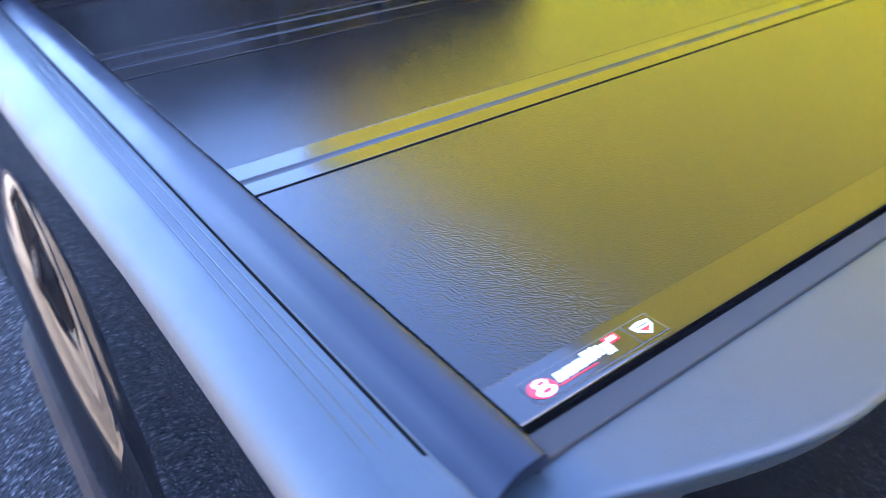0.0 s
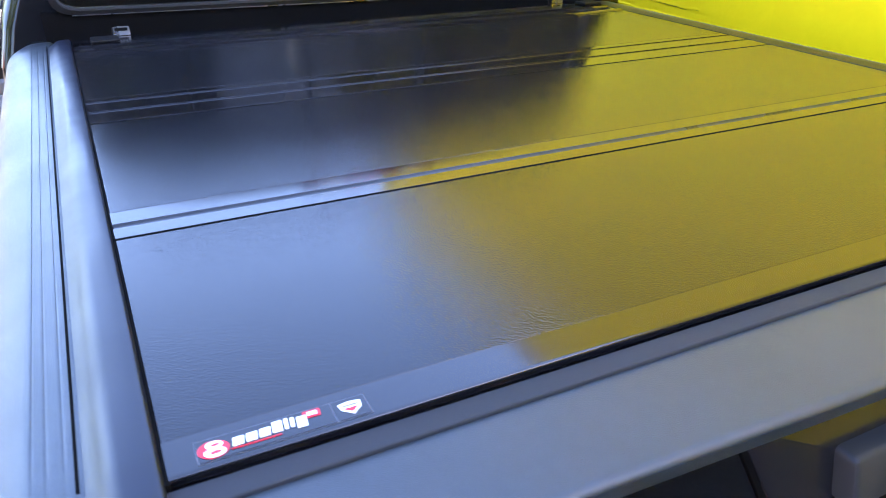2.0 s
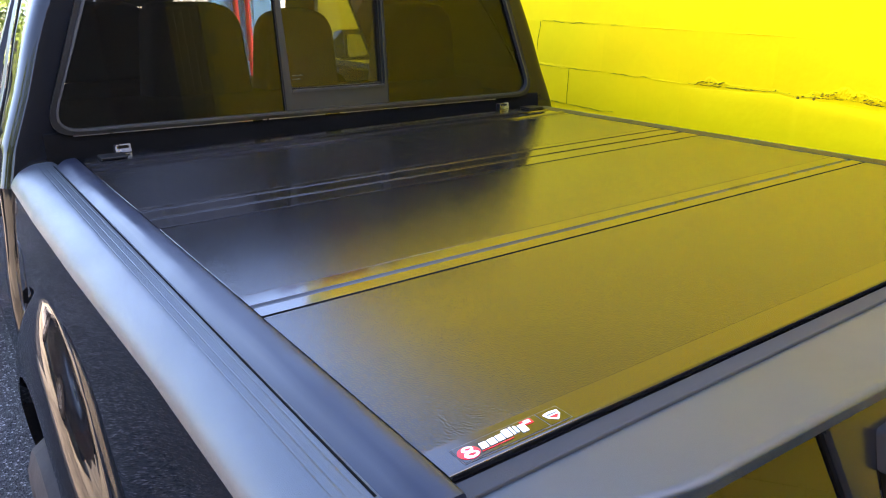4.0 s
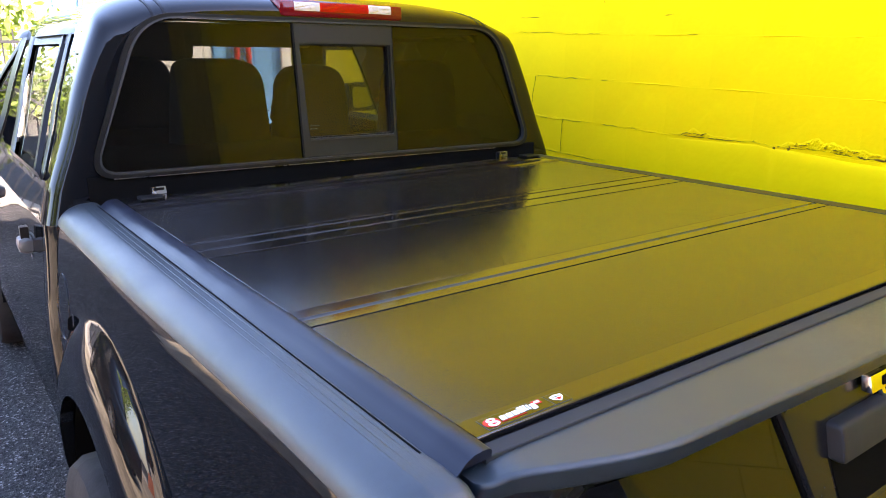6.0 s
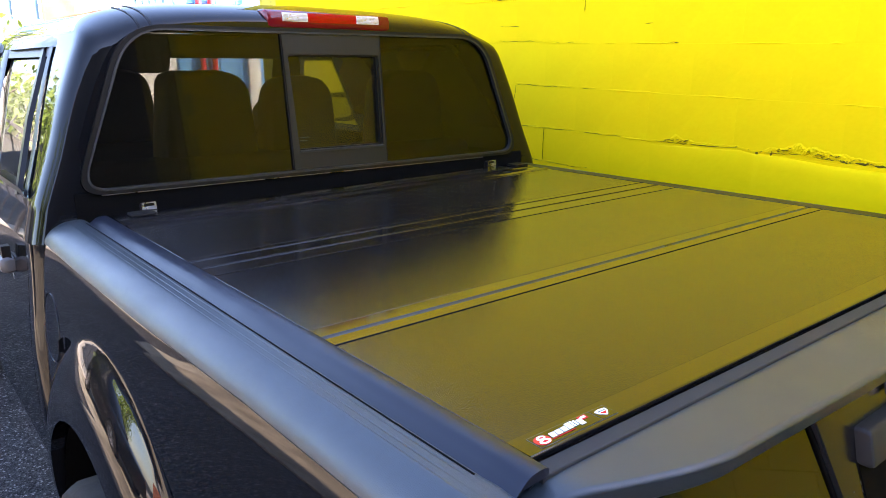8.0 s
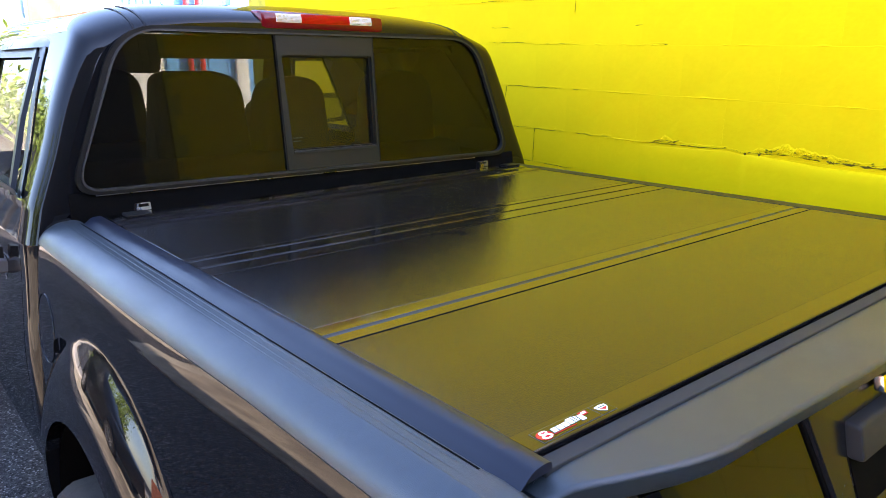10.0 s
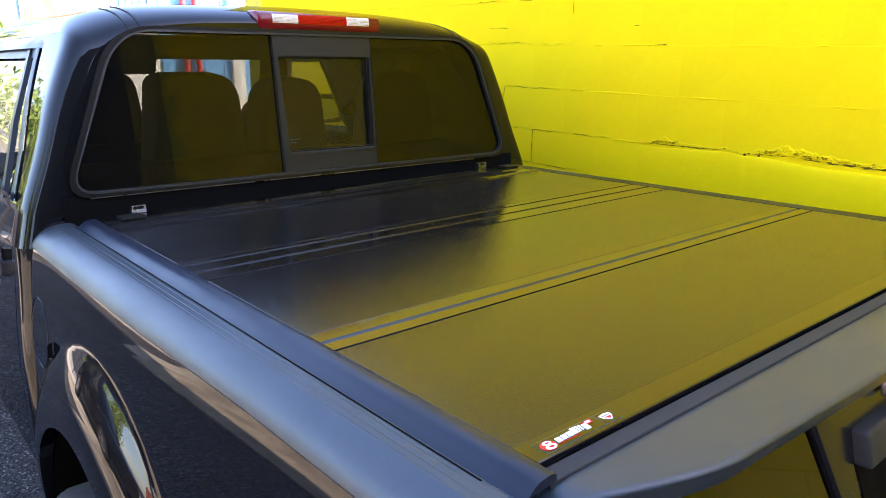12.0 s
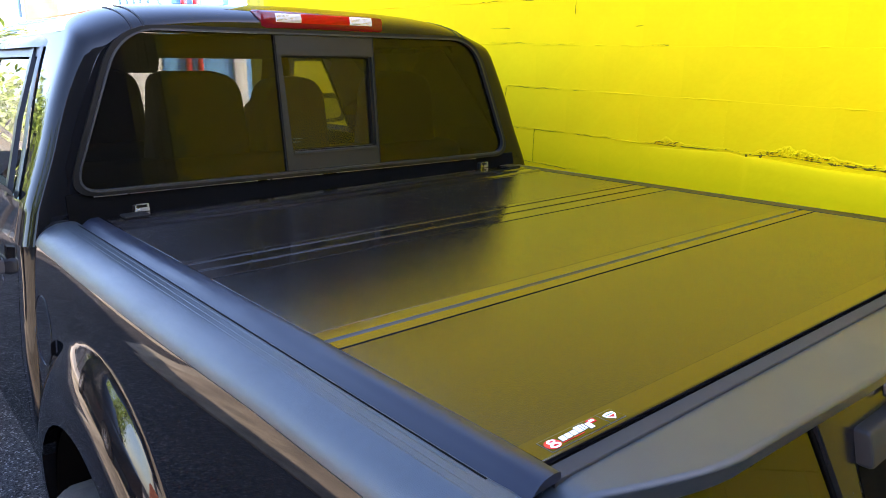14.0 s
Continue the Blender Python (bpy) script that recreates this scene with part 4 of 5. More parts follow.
def build_cover():
    X0, X1 = -0.728, 0.694
    # textured panels
    for y0, y1 in ((0.040, 0.374), (0.451, 0.805), (0.956, 1.300)):
        bm = bmesh.new()
        box(bm, X0, X1, y0, y1, DECK - 0.02, DECK, 0.0006, 1)
        cpart("panel", bm, M_PANEL, "black pebble-textured panel")
    # smooth edge extrusions: (y, z) profiles
    def bar(name, prof, label="", mat=M_EXTR, x0=X0, x1=X1):
        bm = bmesh.new()
        strip(bm, x0, x1, prof)
        cpart(name, bm, mat, label, None, 60)
    t = DECK
    bar("edge_strip", [(0.003, t - 0.02), (0.003, t - 0.0016), (0.0034, t - 0.0006), (0.0044, t - 0.0001), (0.006, t), (0.040, t), (0.040, t - 0.02)], "smooth black rear edge")
    bar("edge_strip", [(0.379, t - 0.02), (0.379, t - 0.0003), (0.3794, t), (0.405, t), (0.406, t - 0.001), (0.406, t - 0.02)], "smooth black panel edge")
    bar("hinge", [(0.406, t - 0.02), (0.406, t - 0.0016), (0.407, t - 0.0016), (0.414, t - 0.0014), (0.4152, t + 0.0004), (0.4165, t + 0.0004), (0.417, t - 0.001), (0.417, t - 0.02)], "matte grey hinge strip", M_HINGE)
    bar("edge_strip", [(0.417, t - 0.02), (0.417, t - 0.0003), (0.4175, t), (0.450, t), (0.451, t - 0.001), (0.451, t - 0.02)], "smooth black panel edge")
    bar("edge_strip", [(0.811, t - 0.02), (0.811, t - 0.0003), (0.8114, t), (0.864, t), (0.866, t - 0.001), (0.866, t - 0.02)], "smooth black panel edge")
    bar("hinge", [(0.866, t - 0.02), (0.866, t - 0.002), (0.868, t - 0.002), (0.869, t - 0.0008), (0.871, t - 0.0006), (0.873, t - 0.0008), (0.874, t - 0.002), (0.876, t - 0.002), (0.876, t - 0.02)], "single-ridged hinge strip", M_RIDGE)
    bar("edge_strip", [(0.876, t - 0.02), (0.876, t - 0.0003), (0.8765, t), (0.923, t), (0.925, t - 0.001), (0.925, t - 0.02)], "smooth black panel edge")
    bar("hinge", [(0.925, t - 0.02), (0.925, t - 0.002), (0.927, t - 0.002), (0.928, t - 0.0008), (0.930, t - 0.0006), (0.932, t - 0.0008), (0.934, t - 0.002), (0.934, t - 0.02)], "single-ridged hinge strip", M_RIDGE)
    bar("edge_strip", [(0.934, t - 0.02), (0.934, t - 0.0003), (0.9345, t), (0.955, t), (0.956, t - 0.001), (0.956, t - 0.02)], "smooth black panel edge")
    bar("front_rail", [(1.303, t - 0.02), (1.303, t - 0.001), (1.305, t), (1.322, t), (1.326, t + 0.003), (1.335, t + 0.004), (1.345, t + 0.003), (1.349, t), (1.395, t), (1.400, t + 0.003), (1.47, t + 0.003), (1.495, t + 0.001), (1.50, t - 0.006), (1.50, t - 0.02)], "ridged black front rail")
    # near-black strips just below the surface, standing for the shade in the gaps
    bm = bmesh.new()
    for y0, y1 in ((0.3735, 0.3795), (0.8045, 0.8115), (1.2995, 1.3035)):
        box(bm, X0, X1, y0, y1, t - 0.03, t - 0.0012)
    cpart("joint_seal", bm, M_DARK)
    # rear strip over the tailgate
    bar("rear_lip", [(-0.0195, t - 0.013), (-0.019, t - 0.0095), (-0.0175, t - 0.008), (-0.001, t - 0.006), (-0.001, t - 0.03), (-0.0185, t - 0.03)], "satin black rear lip", M_LIP, -0.735, 0.735)
    # the same dark fill for the shade behind the rear lip
    bm = bmesh.new()
    box(bm, X0, X1, -0.002, 0.005, t - 0.03, t - 0.010)
    cpart("joint_seal", bm, M_DARK)
    for s in (-1, 1):
        # dark fill for the shade between panels and side rail
        bm = bmesh.new()
        e = X1 if s > 0 else -X0
        box(bm, *(sorted((s * (e - 0.001), s * (e + 0.004)))), 0.0, 1.5, t - 0.03, t - 0.001)
        cpart("joint_seal", bm, M_DARK)
    # side rails with a soft cover strip
    for s in (-1, 1):
        bm = bmesh.new()
        rings = []
        ys = [-0.0225, -0.02, 0.0, 0.02, 0.03] + [0.03 + 1.46 * k / 60 for k in range(1, 61)]
        for y in ys:
            sag = 0.0009 * math.sin(y * 9.0) + 0.0007 * math.sin(y * 23 + 1)
            nick = sum(0.0022 * math.exp(-((y - c) / 0.006) ** 2) for c in (0.408, 0.86))
            e = 0.001 * (1 - smooth(-0.026, 0.02, y))
            under = 0.030 - 0.024 * (1 - smooth(-0.01, 0.012, y))
            prof = [(0.7315, t - min(0.022, under)), (0.7305, t - 0.002), (0.7312, t + 0.002), (0.7335, t + 0.0038), (0.742, t + 0.0042 - nick), (0.753, t + 0.0032 + sag - nick), (0.760, t + 0.0006 + sag), (0.7665, t - 0.0042), (0.7725, t - 0.0088), (0.7775, t - 0.0115), (0.779, t - 0.0128), (0.7775, t - 0.0145), (0.765, t - under)]
            if s > 0:
                prof = [(0.697 + (x - 0.7305) * 0.082 / 0.0485, min(z, t + 0.0006)) for x, z in prof]
            rings.append([(s * x, y, z - e - (0.003 * (1 - smooth(-0.026, 0.02, y)) * smooth(0.74, 0.777, x))) for x, z in prof])
        loft(bm, rings, closed=True, caps=True)
        cpart("side_rail", bm, M_SEAL if s < 0 else M_RUBBER, "satin black side rail seal", None, 60)
        # thin ledge outside the seal
        bm = bmesh.new()
        box(bm, *(sorted((s * 0.770, s * 0.7785))), 0.03, 1.50, t - 0.018, t - 0.0135, 0.001)
        cpart("rail_ledge", bm, M_SEAL)
        # near-black bar for the shade in the gap beside the ledge
        bm = bmesh.new()
        box(bm, *(sorted((s * 0.7792, s * 0.7815))), 0.028, 1.50, t - 0.016, t - 0.0100)
        cpart("rail_gap", bm, M_DARK)
        # front latches
        bm = bmesh.new()
        x = -0.62 if s < 0 else 0.597
        lp = rounded_loop([(x - 0.019, t + 0.0005), (x + 0.019, t + 0.0005), (x + 0.0175, t + 0.020), (x - 0.0175, t + 0.020)], 0.002, 3)
        li = rounded_loop([(x - 0.0145, t + 0.0095), (x + 0.0145, t + 0.0095), (x + 0.0135, t + 0.0175), (x - 0.0135, t + 0.0175)], 0.0015, 3)
        ring_slab(bm, [(a, 1.512, b) for a, b in lp], [(a, 1.512, b) for a, b in li], (0, 0.004, 0))
        cpart("latch", bm, M_STEEL, "bright zinc latch loop")
        bm = bmesh.new()
        box(bm, x - 0.02, x + 0.016, 1.518, 1.535, t - 0.02, t + 0.018, 0.006)
        cpart("latch_block", bm, M_RUBBER)
        # corner plug of the front rail
        bm = bmesh.new()
        box(bm, *(sorted((s * 0.63, s * 0.69))), 1.42, 1.47, t + 0.003, t + 0.010, 0.003)
        cpart("corner_plug", bm, M_RUBBER)
    # decal by the rear edge
    x0, x1, y0, y1 = -0.709, -0.589, 0.0075, 0.0305
    z = t + 0.0004
    def flat(name, loop2, mat, dz, par, label=""):
        bm = bmesh.new()
        slab(bm, [(x, y, z + dz) for x, y in loop2], (0, 0, -0.0006))
        return cpart(name, bm, mat, label, par)
    decal = flat("decal", [(x0, y0), (x1, y0), (x1, y1), (x0, y1)], M_STK_EDGE, 0.0, None, "clear rectangular maker decal with red and white print")
    flat("decal_field", [(x0 + 0.001, y0 + 0.001), (x1 - 0.0265, y0 + 0.001), (x1 - 0.0265, y1 - 0.001), (x0 + 0.001, y1 - 0.001)], M_EXTR, 0.0004, decal)
    flat("decal_field", [(x1 - 0.025, y0 + 0.001), (x1 - 0.001, y0 + 0.001), (x1 - 0.001, y1 - 0.001), (x1 - 0.025, y1 - 0.001)], M_EXTR, 0.0004, decal)
    # round red emblem with two white lobes
    cx, cy = x0 + 0.0115, y0 + 0.0105
    flat("emblem_disc", [(cx + 0.0105 * math.cos(a), cy + 0.0085 * math.sin(a)) for a in [2 * math.pi * k / 28 for k in range(28)]], M_STK_RED, 0.0008, decal)
    for ox, oy, rx, ry in ((0.001, 0.0037, 0.0058, 0.0036), (0.0005, -0.0035, 0.0072, 0.0044)):
        bm = bmesh.new()
        o = [(cx + ox + rx * math.cos(a), cy + oy + ry * math.sin(a), z + 0.0013) for a in [2 * math.pi * k / 24 for k in range(24)]]
        i = [(cx + ox + 0.0006 + rx * 0.55 * math.cos(a), cy + oy + ry * 0.45 * math.sin(a), z + 0.0013) for a in [2 * math.pi * k / 24 for k in range(24)]]
        ring_slab(bm, o, i, (0, 0, -0.0005))
        cpart("emblem_lobe", bm, M_STK_WHITE, "", decal)
    # the logo is drawn as plain white shapes
    bx = x0 + 0.0235
    for k, (w, h, lift) in enumerate(((0.0074, 0.0080, 0), (0.0074, 0.0080, 0), (0.0074, 0.0080, 0), (0.0068, 0.0108, 0), (0.0026, 0.0108, 0), (0.0026, 0.0095, 0), (0.0070, 0.0108, -0.003))):
        sk = 0.0015
        yb = y0 + 0.0075 + lift + 0.0003 * k
        flat("logo_bar", [(bx, yb), (bx + w, yb), (bx + w + sk, yb + h), (bx + sk, yb + h)], M_STK_WHITE, 0.0012, decal)
        bx += w + 0.0016
    flat("logo_box", [(bx - 0.003, y0 + 0.0135), (bx + 0.0095, y0 + 0.0135), (bx + 0.0105, y0 + 0.0205), (bx - 0.002, y0 + 0.0205)], M_STK_RED, 0.0010, decal)
    flat("logo_bar", [(bx + 0.0005, y0 + 0.0152), (bx + 0.0075, y0 + 0.0152), (bx + 0.008, y0 + 0.0188), (bx + 0.001, y0 + 0.0188)], M_STK_WHITE, 0.0014, decal)
    flat("logo_line", [(x0 + 0.022, y0 + 0.0052), (x0 + 0.056, y0 + 0.0052), (x0 + 0.056, y0 + 0.006), (x0 + 0.022, y0 + 0.006)], M_STK_RED, 0.0010, decal)
    sx, sy = x1 - 0.013, y0 + 0.0115
    flat("shield", [(sx - 0.0085, sy + 0.0052), (sx - 0.0075, sy - 0.001), (sx, sy - 0.0075), (sx + 0.0075, sy - 0.001), (sx + 0.0085, sy + 0.0052), (sx, sy + 0.0068)], M_STK_WHITE, 0.0010, decal)
    flat("shield_mark", [(sx - 0.0055, sy - 0.0005), (sx, sy - 0.0052), (sx + 0.0055, sy - 0.0005)], M_STK_RED, 0.0013, decal)
    flat("shield_bar", [(sx - 0.006, sy + 0.0015), (sx + 0.006, sy + 0.0015), (sx + 0.006, sy + 0.0027), (sx - 0.006, sy + 0.0027)], M_STK_EDGE, 0.0013, decal)


build_cover()

# ---- the yellow block wall ----
WX, WTOP, WEND, SLOPE = 1.48, 3.6, 5.26, 0.024
wall = thing("wall_yellow", "bright yellow painted concrete block wall, cracked and chipped", "wall", (WX, 0, 0), kind="structure")


def build_wall_core():
    bm = bmesh.new()
    box(bm, 0.012, 0.35, -14, WEND, 0, WTOP, 0.01)
    part("wall_core", bm, M_JOINT, wall)
    # unseen dark panel behind the view, added to darken the rear window's reflection
    bm = bmesh.new()
    box(bm, -0.01, 0.011, -14, -5.06, 0, WTOP - 0.02, 0.004)
    part("dark_shutter", bm, M_HELPER_DARK, wall, "unseen dark grey panel added to darken the window reflection")
    # unseen olive panels, added to dim the yellow reflected in the glass
    for k, y in enumerate((-3.98, -4.25, -4.52, -4.79)):
        bm = bmesh.new()
        box(bm, -0.01, 0.011, y - 0.25, y, 0, WTOP - 0.02, 0.004)
        part("shutter_slat", bm, M_OLIVE, wall, "unseen olive panel added to dim the wall's reflection")
    bm = bmesh.new()
    box(bm, -0.03, 6.0, -14, WEND + 0.02, WTOP, WTOP + 0.08, 0.02)
    part("roof_edge", bm, M_CONC, wall)
    bm = bmesh.new()
    box(bm, 0.36, 6.0, -13.9, WEND - 0.02, 0, WTOP - 0.004)
    part("building_body", bm, M_YELLOW, wall)


build_wall_core()

# ---- far side of the street ----
def build_far():
    y = 13.0
    far = thing("far_building", "white rendered building with an orange brick pier and blue doors", "building", (0, y, 0))
    bm = bmesh.new()
    box(bm, -0.9, 1.42, 0.0, 4, 0, 4.6)
    box(bm, 1.90, 3.50, 0.0, 4, 0, 4.6)
    part("white_wall", bm, M_WHITE, far, "white sunlit rendered wall")
    bm = bmesh.new()
    box(bm, 1.42, 1.90, -0.06, 4, 0, 4.7)
    part("brick_pier", bm, M_BRICK, far, "orange brick pier")
    for x0, x1, z0, z1, bars in ((-0.55, 0.20, 2.32, 3.7, 1), (0.68, 1.38, 2.32, 3.7, 1), (2.80, 3.36, 2.38, 3.7, 4)):
        bm = bmesh.new()
        box(bm, x0, x1, -0.02, 0.04, z0, z1)
        w = part("window", bm, M_WINDOW, far, "blue-grey window pane")
        bm = bmesh.new()
        ring_slab(bm, [(x0 - 0.05, -0.05, z0 - 0.05), (x1 + 0.05, -0.05, z0 - 0.05), (x1 + 0.05, -0.05, z1 + 0.05), (x0 - 0.05, -0.05, z1 + 0.05)], [(x0, -0.05, z0), (x1, -0.05, z0), (x1, -0.05, z1), (x0, -0.05, z1)], (0, 0.08, 0))
        part("frame", bm, M_WHITE, w)
        for k in range(1, bars + 1):
            xb = x0 + (x1 - x0) * k / (bars + 1)
            bm = bmesh.new()
            box(bm, xb - 0.02, xb + 0.02, -0.045, 0.0, z0, z1)
            part("mullion", bm, M_WHITE, w)
    bm = bmesh.new()
    box(bm, 3.50, 9.0, -0.02, 4, 0, 4.6)
    part("blue_wall", bm, M_BLUE, far, "blue painted metal wall")
    for k in range(15):
        bm = bmesh.new()
        box(bm, 3.52 + k * 0.38, 3.54 + k * 0.38, -0.035, -0.018, 0.1, 4.5, 0.004)
        part("wall_rib", bm, M_BLUE, far)
    bm = bmesh.new()
    box(bm, 4.80, 5.04, -0.10, 0.0, 0, 4.5, 0.01)
    part("white_post", bm, M_WHITE, far, "white door post")
    for x in (3.93, 4.15):
        bm = bmesh.new()
        cyl(bm, (x, -0.1, 0.1), (x, -0.1, 4.4), 0.05, n=14)
        part("pipe", bm, M_REDPIPE, far, "red painted pipe")


build_far()


def build_fence():
    fy = 9.8
    fence = thing("iron_fence", "black iron picket fence along the pavement", "fence", (0, fy, 0.12))
    post = None
    for k in range(48):
        x = -5.6 + k * 0.125
        bm = bmesh.new()
        big = k % 12 == 0
        w = 0.03 if big else 0.009
        if not big and post:
            o = new("picket", post)
            o.parent = fence
            o.location = (x, 0, 0)
            bm.free()
            continue
        if big:
            box(bm, x - w, x + w, -w, w, 0, 1.86, 0.004, 1)
            part("post", bm, M_IRON, fence)
        else:
            box(bm, -w, w, -w, w, 0.1, 1.78)
            o = part("picket", bm, M_IRON, fence)
            o.location = (x, 0, 0)
            post = o.data
    for z in (0.2, 1.62):
        bm = bmesh.new()
        box(bm, -5.65, 0.35, -0.018, 0.018, z, z + 0.035)
        part("rail", bm, M_IRON, fence)


build_fence()


def build_tree(x, y, h, spread, leaves=2600, seed=3, label="leafy sunlit green tree behind the fence"):
    rnd = random.Random(seed)
    tree = thing("tree", label, "tree", (x, y, 0.0))
    bm = bmesh.new()
    tips = []
    rings = []
    for k in range(7):
        z = h * 0.5 * k / 6
        r = 0.13 - 0.012 * k
        rings.append([(0.06 * math.sin(k) + r * math.cos(a), 0.05 * math.cos(k * 1.3) + r * math.sin(a), z) for a in [2 * math.pi * i / 10 for i in range(10)]])
    loft(bm, rings, closed=True)
    for k in range(16):
        a = 2.4 * k
        z0 = h * (0.28 + 0.018 * k)
        d = spread * (0.5 + 0.5 * rnd.random())
        tip = Vector((d * math.cos(a), d * math.sin(a), z0 + h * (0.12 + 0.3 * rnd.random())))
        mid = Vector((0, 0, z0)).lerp(tip, 0.5) + Vector((0, 0, 0.1))
        cyl(bm, (0, 0, z0 - 0.1), mid, 0.05, 0.03, 7)
        cyl(bm, mid, tip, 0.03, 0.01, 6)
        tips += [mid, tip, mid.lerp(tip, 0.5)]
    part("trunk", bm, M_BARK, tree)
    bm = bmesh.new()
    for k in range(leaves):
        c = rnd.choice(tips) + Vector([rnd.gauss(0, 0.28) for _ in range(3)])
        rot = Euler([rnd.uniform(0, 6.28) for _ in range(3)]).to_matrix()
        s = rnd.uniform(0.05, 0.09)
        pts = [rot @ Vector(p) * s + c for p in ((-1, 0, 0), (-0.3, 0.45, 0.1), (0.5, 0.35, 0.12), (1, 0, 0), (0.5, -0.35, 0.12), (-0.3, -0.45, 0.1))]
        vs = [bm.verts.new(p) for p in pts]
        bm.faces.new(vs)
    me = bpy.data.meshes.new("crown")
    bm.to_mesh(me)
    bm.free()
    me.materials.append(M_LEAF)
    o = new("crown", me)
    o.parent = tree


build_tree(-0.45, 11.4, 3.6, 0.75, leaves=2600, seed=5)
build_tree(-1.9, 12.2, 2.8, 0.9, leaves=3200, seed=11)
build_tree(-3.6, 11.8, 3.2, 1.3, leaves=4200, seed=6)
build_tree(-6.3, 12.5, 3.4, 1.4, leaves=4200, seed=7)
build_tree(-9.5, 9.5, 3.2, 1.3, seed=8)
build_tree(-12.0, 15.5, 4.0, 1.5, seed=9)
for x, y, h, seed in ((-8.6, -3.9, 6.6, 21), (-9.6, -1.2, 5.8, 22), (-10.4, 1.9, 6.4, 23)):
    build_tree(x, y, h, 1.7, leaves=6500, seed=seed, label="tall dark green tree standing on the sandy yard")


def build_left_side():
    bm = bmesh.new()
    box(bm, -40, -3.4, -30, 9.2, 0.0, 0.02, 0.005)
    box(bm, -3.4, -2.55, -30, 5.0, 0.0, 0.02)
    tagged(obj("apron", bm, M_SAND), "sandy sunlit worn ground beside the asphalt", "pavement", kind="structure")
    bm = bmesh.new()
    box(bm, -4.2, -2.45, -1.0, 4.6, 0.0, 0.03, 0.005)
    tagged(obj("soil_strip", bm, M_SOIL), "brown gritty soil strip along the asphalt edge", "ground", kind="structure")
    b = thing("brick_building", "orange brick building across the yard", "building", (-17, 0, 0))
    bm = bmesh.new()
    box(bm, -3, 0, -25, 9, 0, 3.3)
    part("wall", bm, M_BRICK, b, "orange brick wall")
    for k in range(9):
        bm = bmesh.new()
        y = -22 + k * 3.0
        box(bm, -0.02, 0.03, y, y + 1.3, 1.2, 2.9)
        w = part("window", bm, M_WINDOW, b)
        bm = bmesh.new()
        box(bm, 0.0, 0.14, y - 0.1, y + 1.4, 1.1, 1.2, 0.01)
        part("sill", bm, M_CONC, w)


def build_car(cx, cy, z0=0.02):
    """A dark estate car, nose towards -y."""
    car = thing("parked_car", "dark parked estate car standing on pale concrete", "car", (cx, cy, z0))
    low = [(-2.25, 0.62, 0.60), (-2.2, 0.72, 0.78), (-1.9, 0.80, 0.86), (-1.3, 0.84, 0.94), (-0.9, 0.85, 0.98), (0.0, 0.86, 1.0), (1.2, 0.86, 1.02), (1.9, 0.84, 1.02), (2.15, 0.78, 1.0), (2.22, 0.7, 0.9)]
    bm = bmesh.new()
    rings = []
    for y, w, top in low:
        half = [(w * 0.93, 0.30), (w * 0.99, 0.42), (w, 0.6 if top > 0.7 else 0.5), (w * 0.985, top - 0.12), (w * 0.94, top - 0.02), (w * 0.85, top)]
        rings.append([(x, y, z) for x, z in half] + [(-x, y, z) for x, z in half[::-1]])
    loft(bm, rings, closed=True, caps=True)
    part("body", bm, M_PAINT, car, "dark glossy body")
    bm = bmesh.new()
    rings = []
    for y, w, top in ((-0.95, 0.74, 1.0), (-0.25, 0.68, 1.40), (0.2, 0.67, 1.46), (1.3, 0.66, 1.45), (1.75, 0.64, 1.38), (2.1, 0.68, 1.02)):
        half = [(0.78, 0.98), (w + 0.03, (top + 0.98) / 2 + 0.02), (w, top - 0.05), (w - 0.1, top)]
        rings.append([(x, y, z) for x, z in half] + [(-x, y, z) for x, z in half[::-1]])
    loft(bm, rings, closed=True, caps=True)
    part("roof", bm, M_PAINT, car)
    for s in (-1, 1):
        for y0, y1, t0, t1 in ((-0.62, 0.28, -0.15, 0.28), (0.36, 1.2, 0.36, 1.15), (1.28, 1.85, 1.23, 1.6)):
            bm = bmesh.new()
            slab(bm, [(s * 0.79, y0, 1.03), (s * 0.79, y1, 1.03), (s * 0.70, t1, 1.37), (s * 0.70, t0, 1.37)], (s * 0.006, 0, 0))
            part("window", bm, M_CARGLASS, car)
        for y in (-1.38, 1.32):
            bm = bmesh.new()
            pts = [(y + 0.37 * math.cos(a), 0.30 + 0.37 * math.sin(a)) for a in [math.pi * i / 16 - 0.1 for i in range(18)]]
            slab(bm, [(s * 0.80, a, b) for a, b in pts], (s * 0.066, 0, 0))
            part("arch_shadow", bm, M_DARK, car)
            build_wheel(s * 0.80, y, s, 0.31, 0.21, car)
    car.scale = (1.16, 1.16, 1.16)
    return car


build_left_side()
# unseen wall behind the view, added so the cab corner reflects dark
bm = bmesh.new()
box(bm, -6.8, 1.46, -8.9, -8.6, 0.0, 7.4, 0.02)
tagged(obj("wall_back", bm, M_BACK), "unseen plain dark grey wall behind the view, added for dark reflections", "wall", kind="structure")
bm = bmesh.new()
box(bm, -7.5, -6.8, -9.1, -8.5, 0.0, 7.6, 0.02)
tagged(obj("brick_pier", bm, M_BRICK), "orange brick corner pier of the yard wall", "pier", kind="structure")
build_car(-5.1, 6.3)


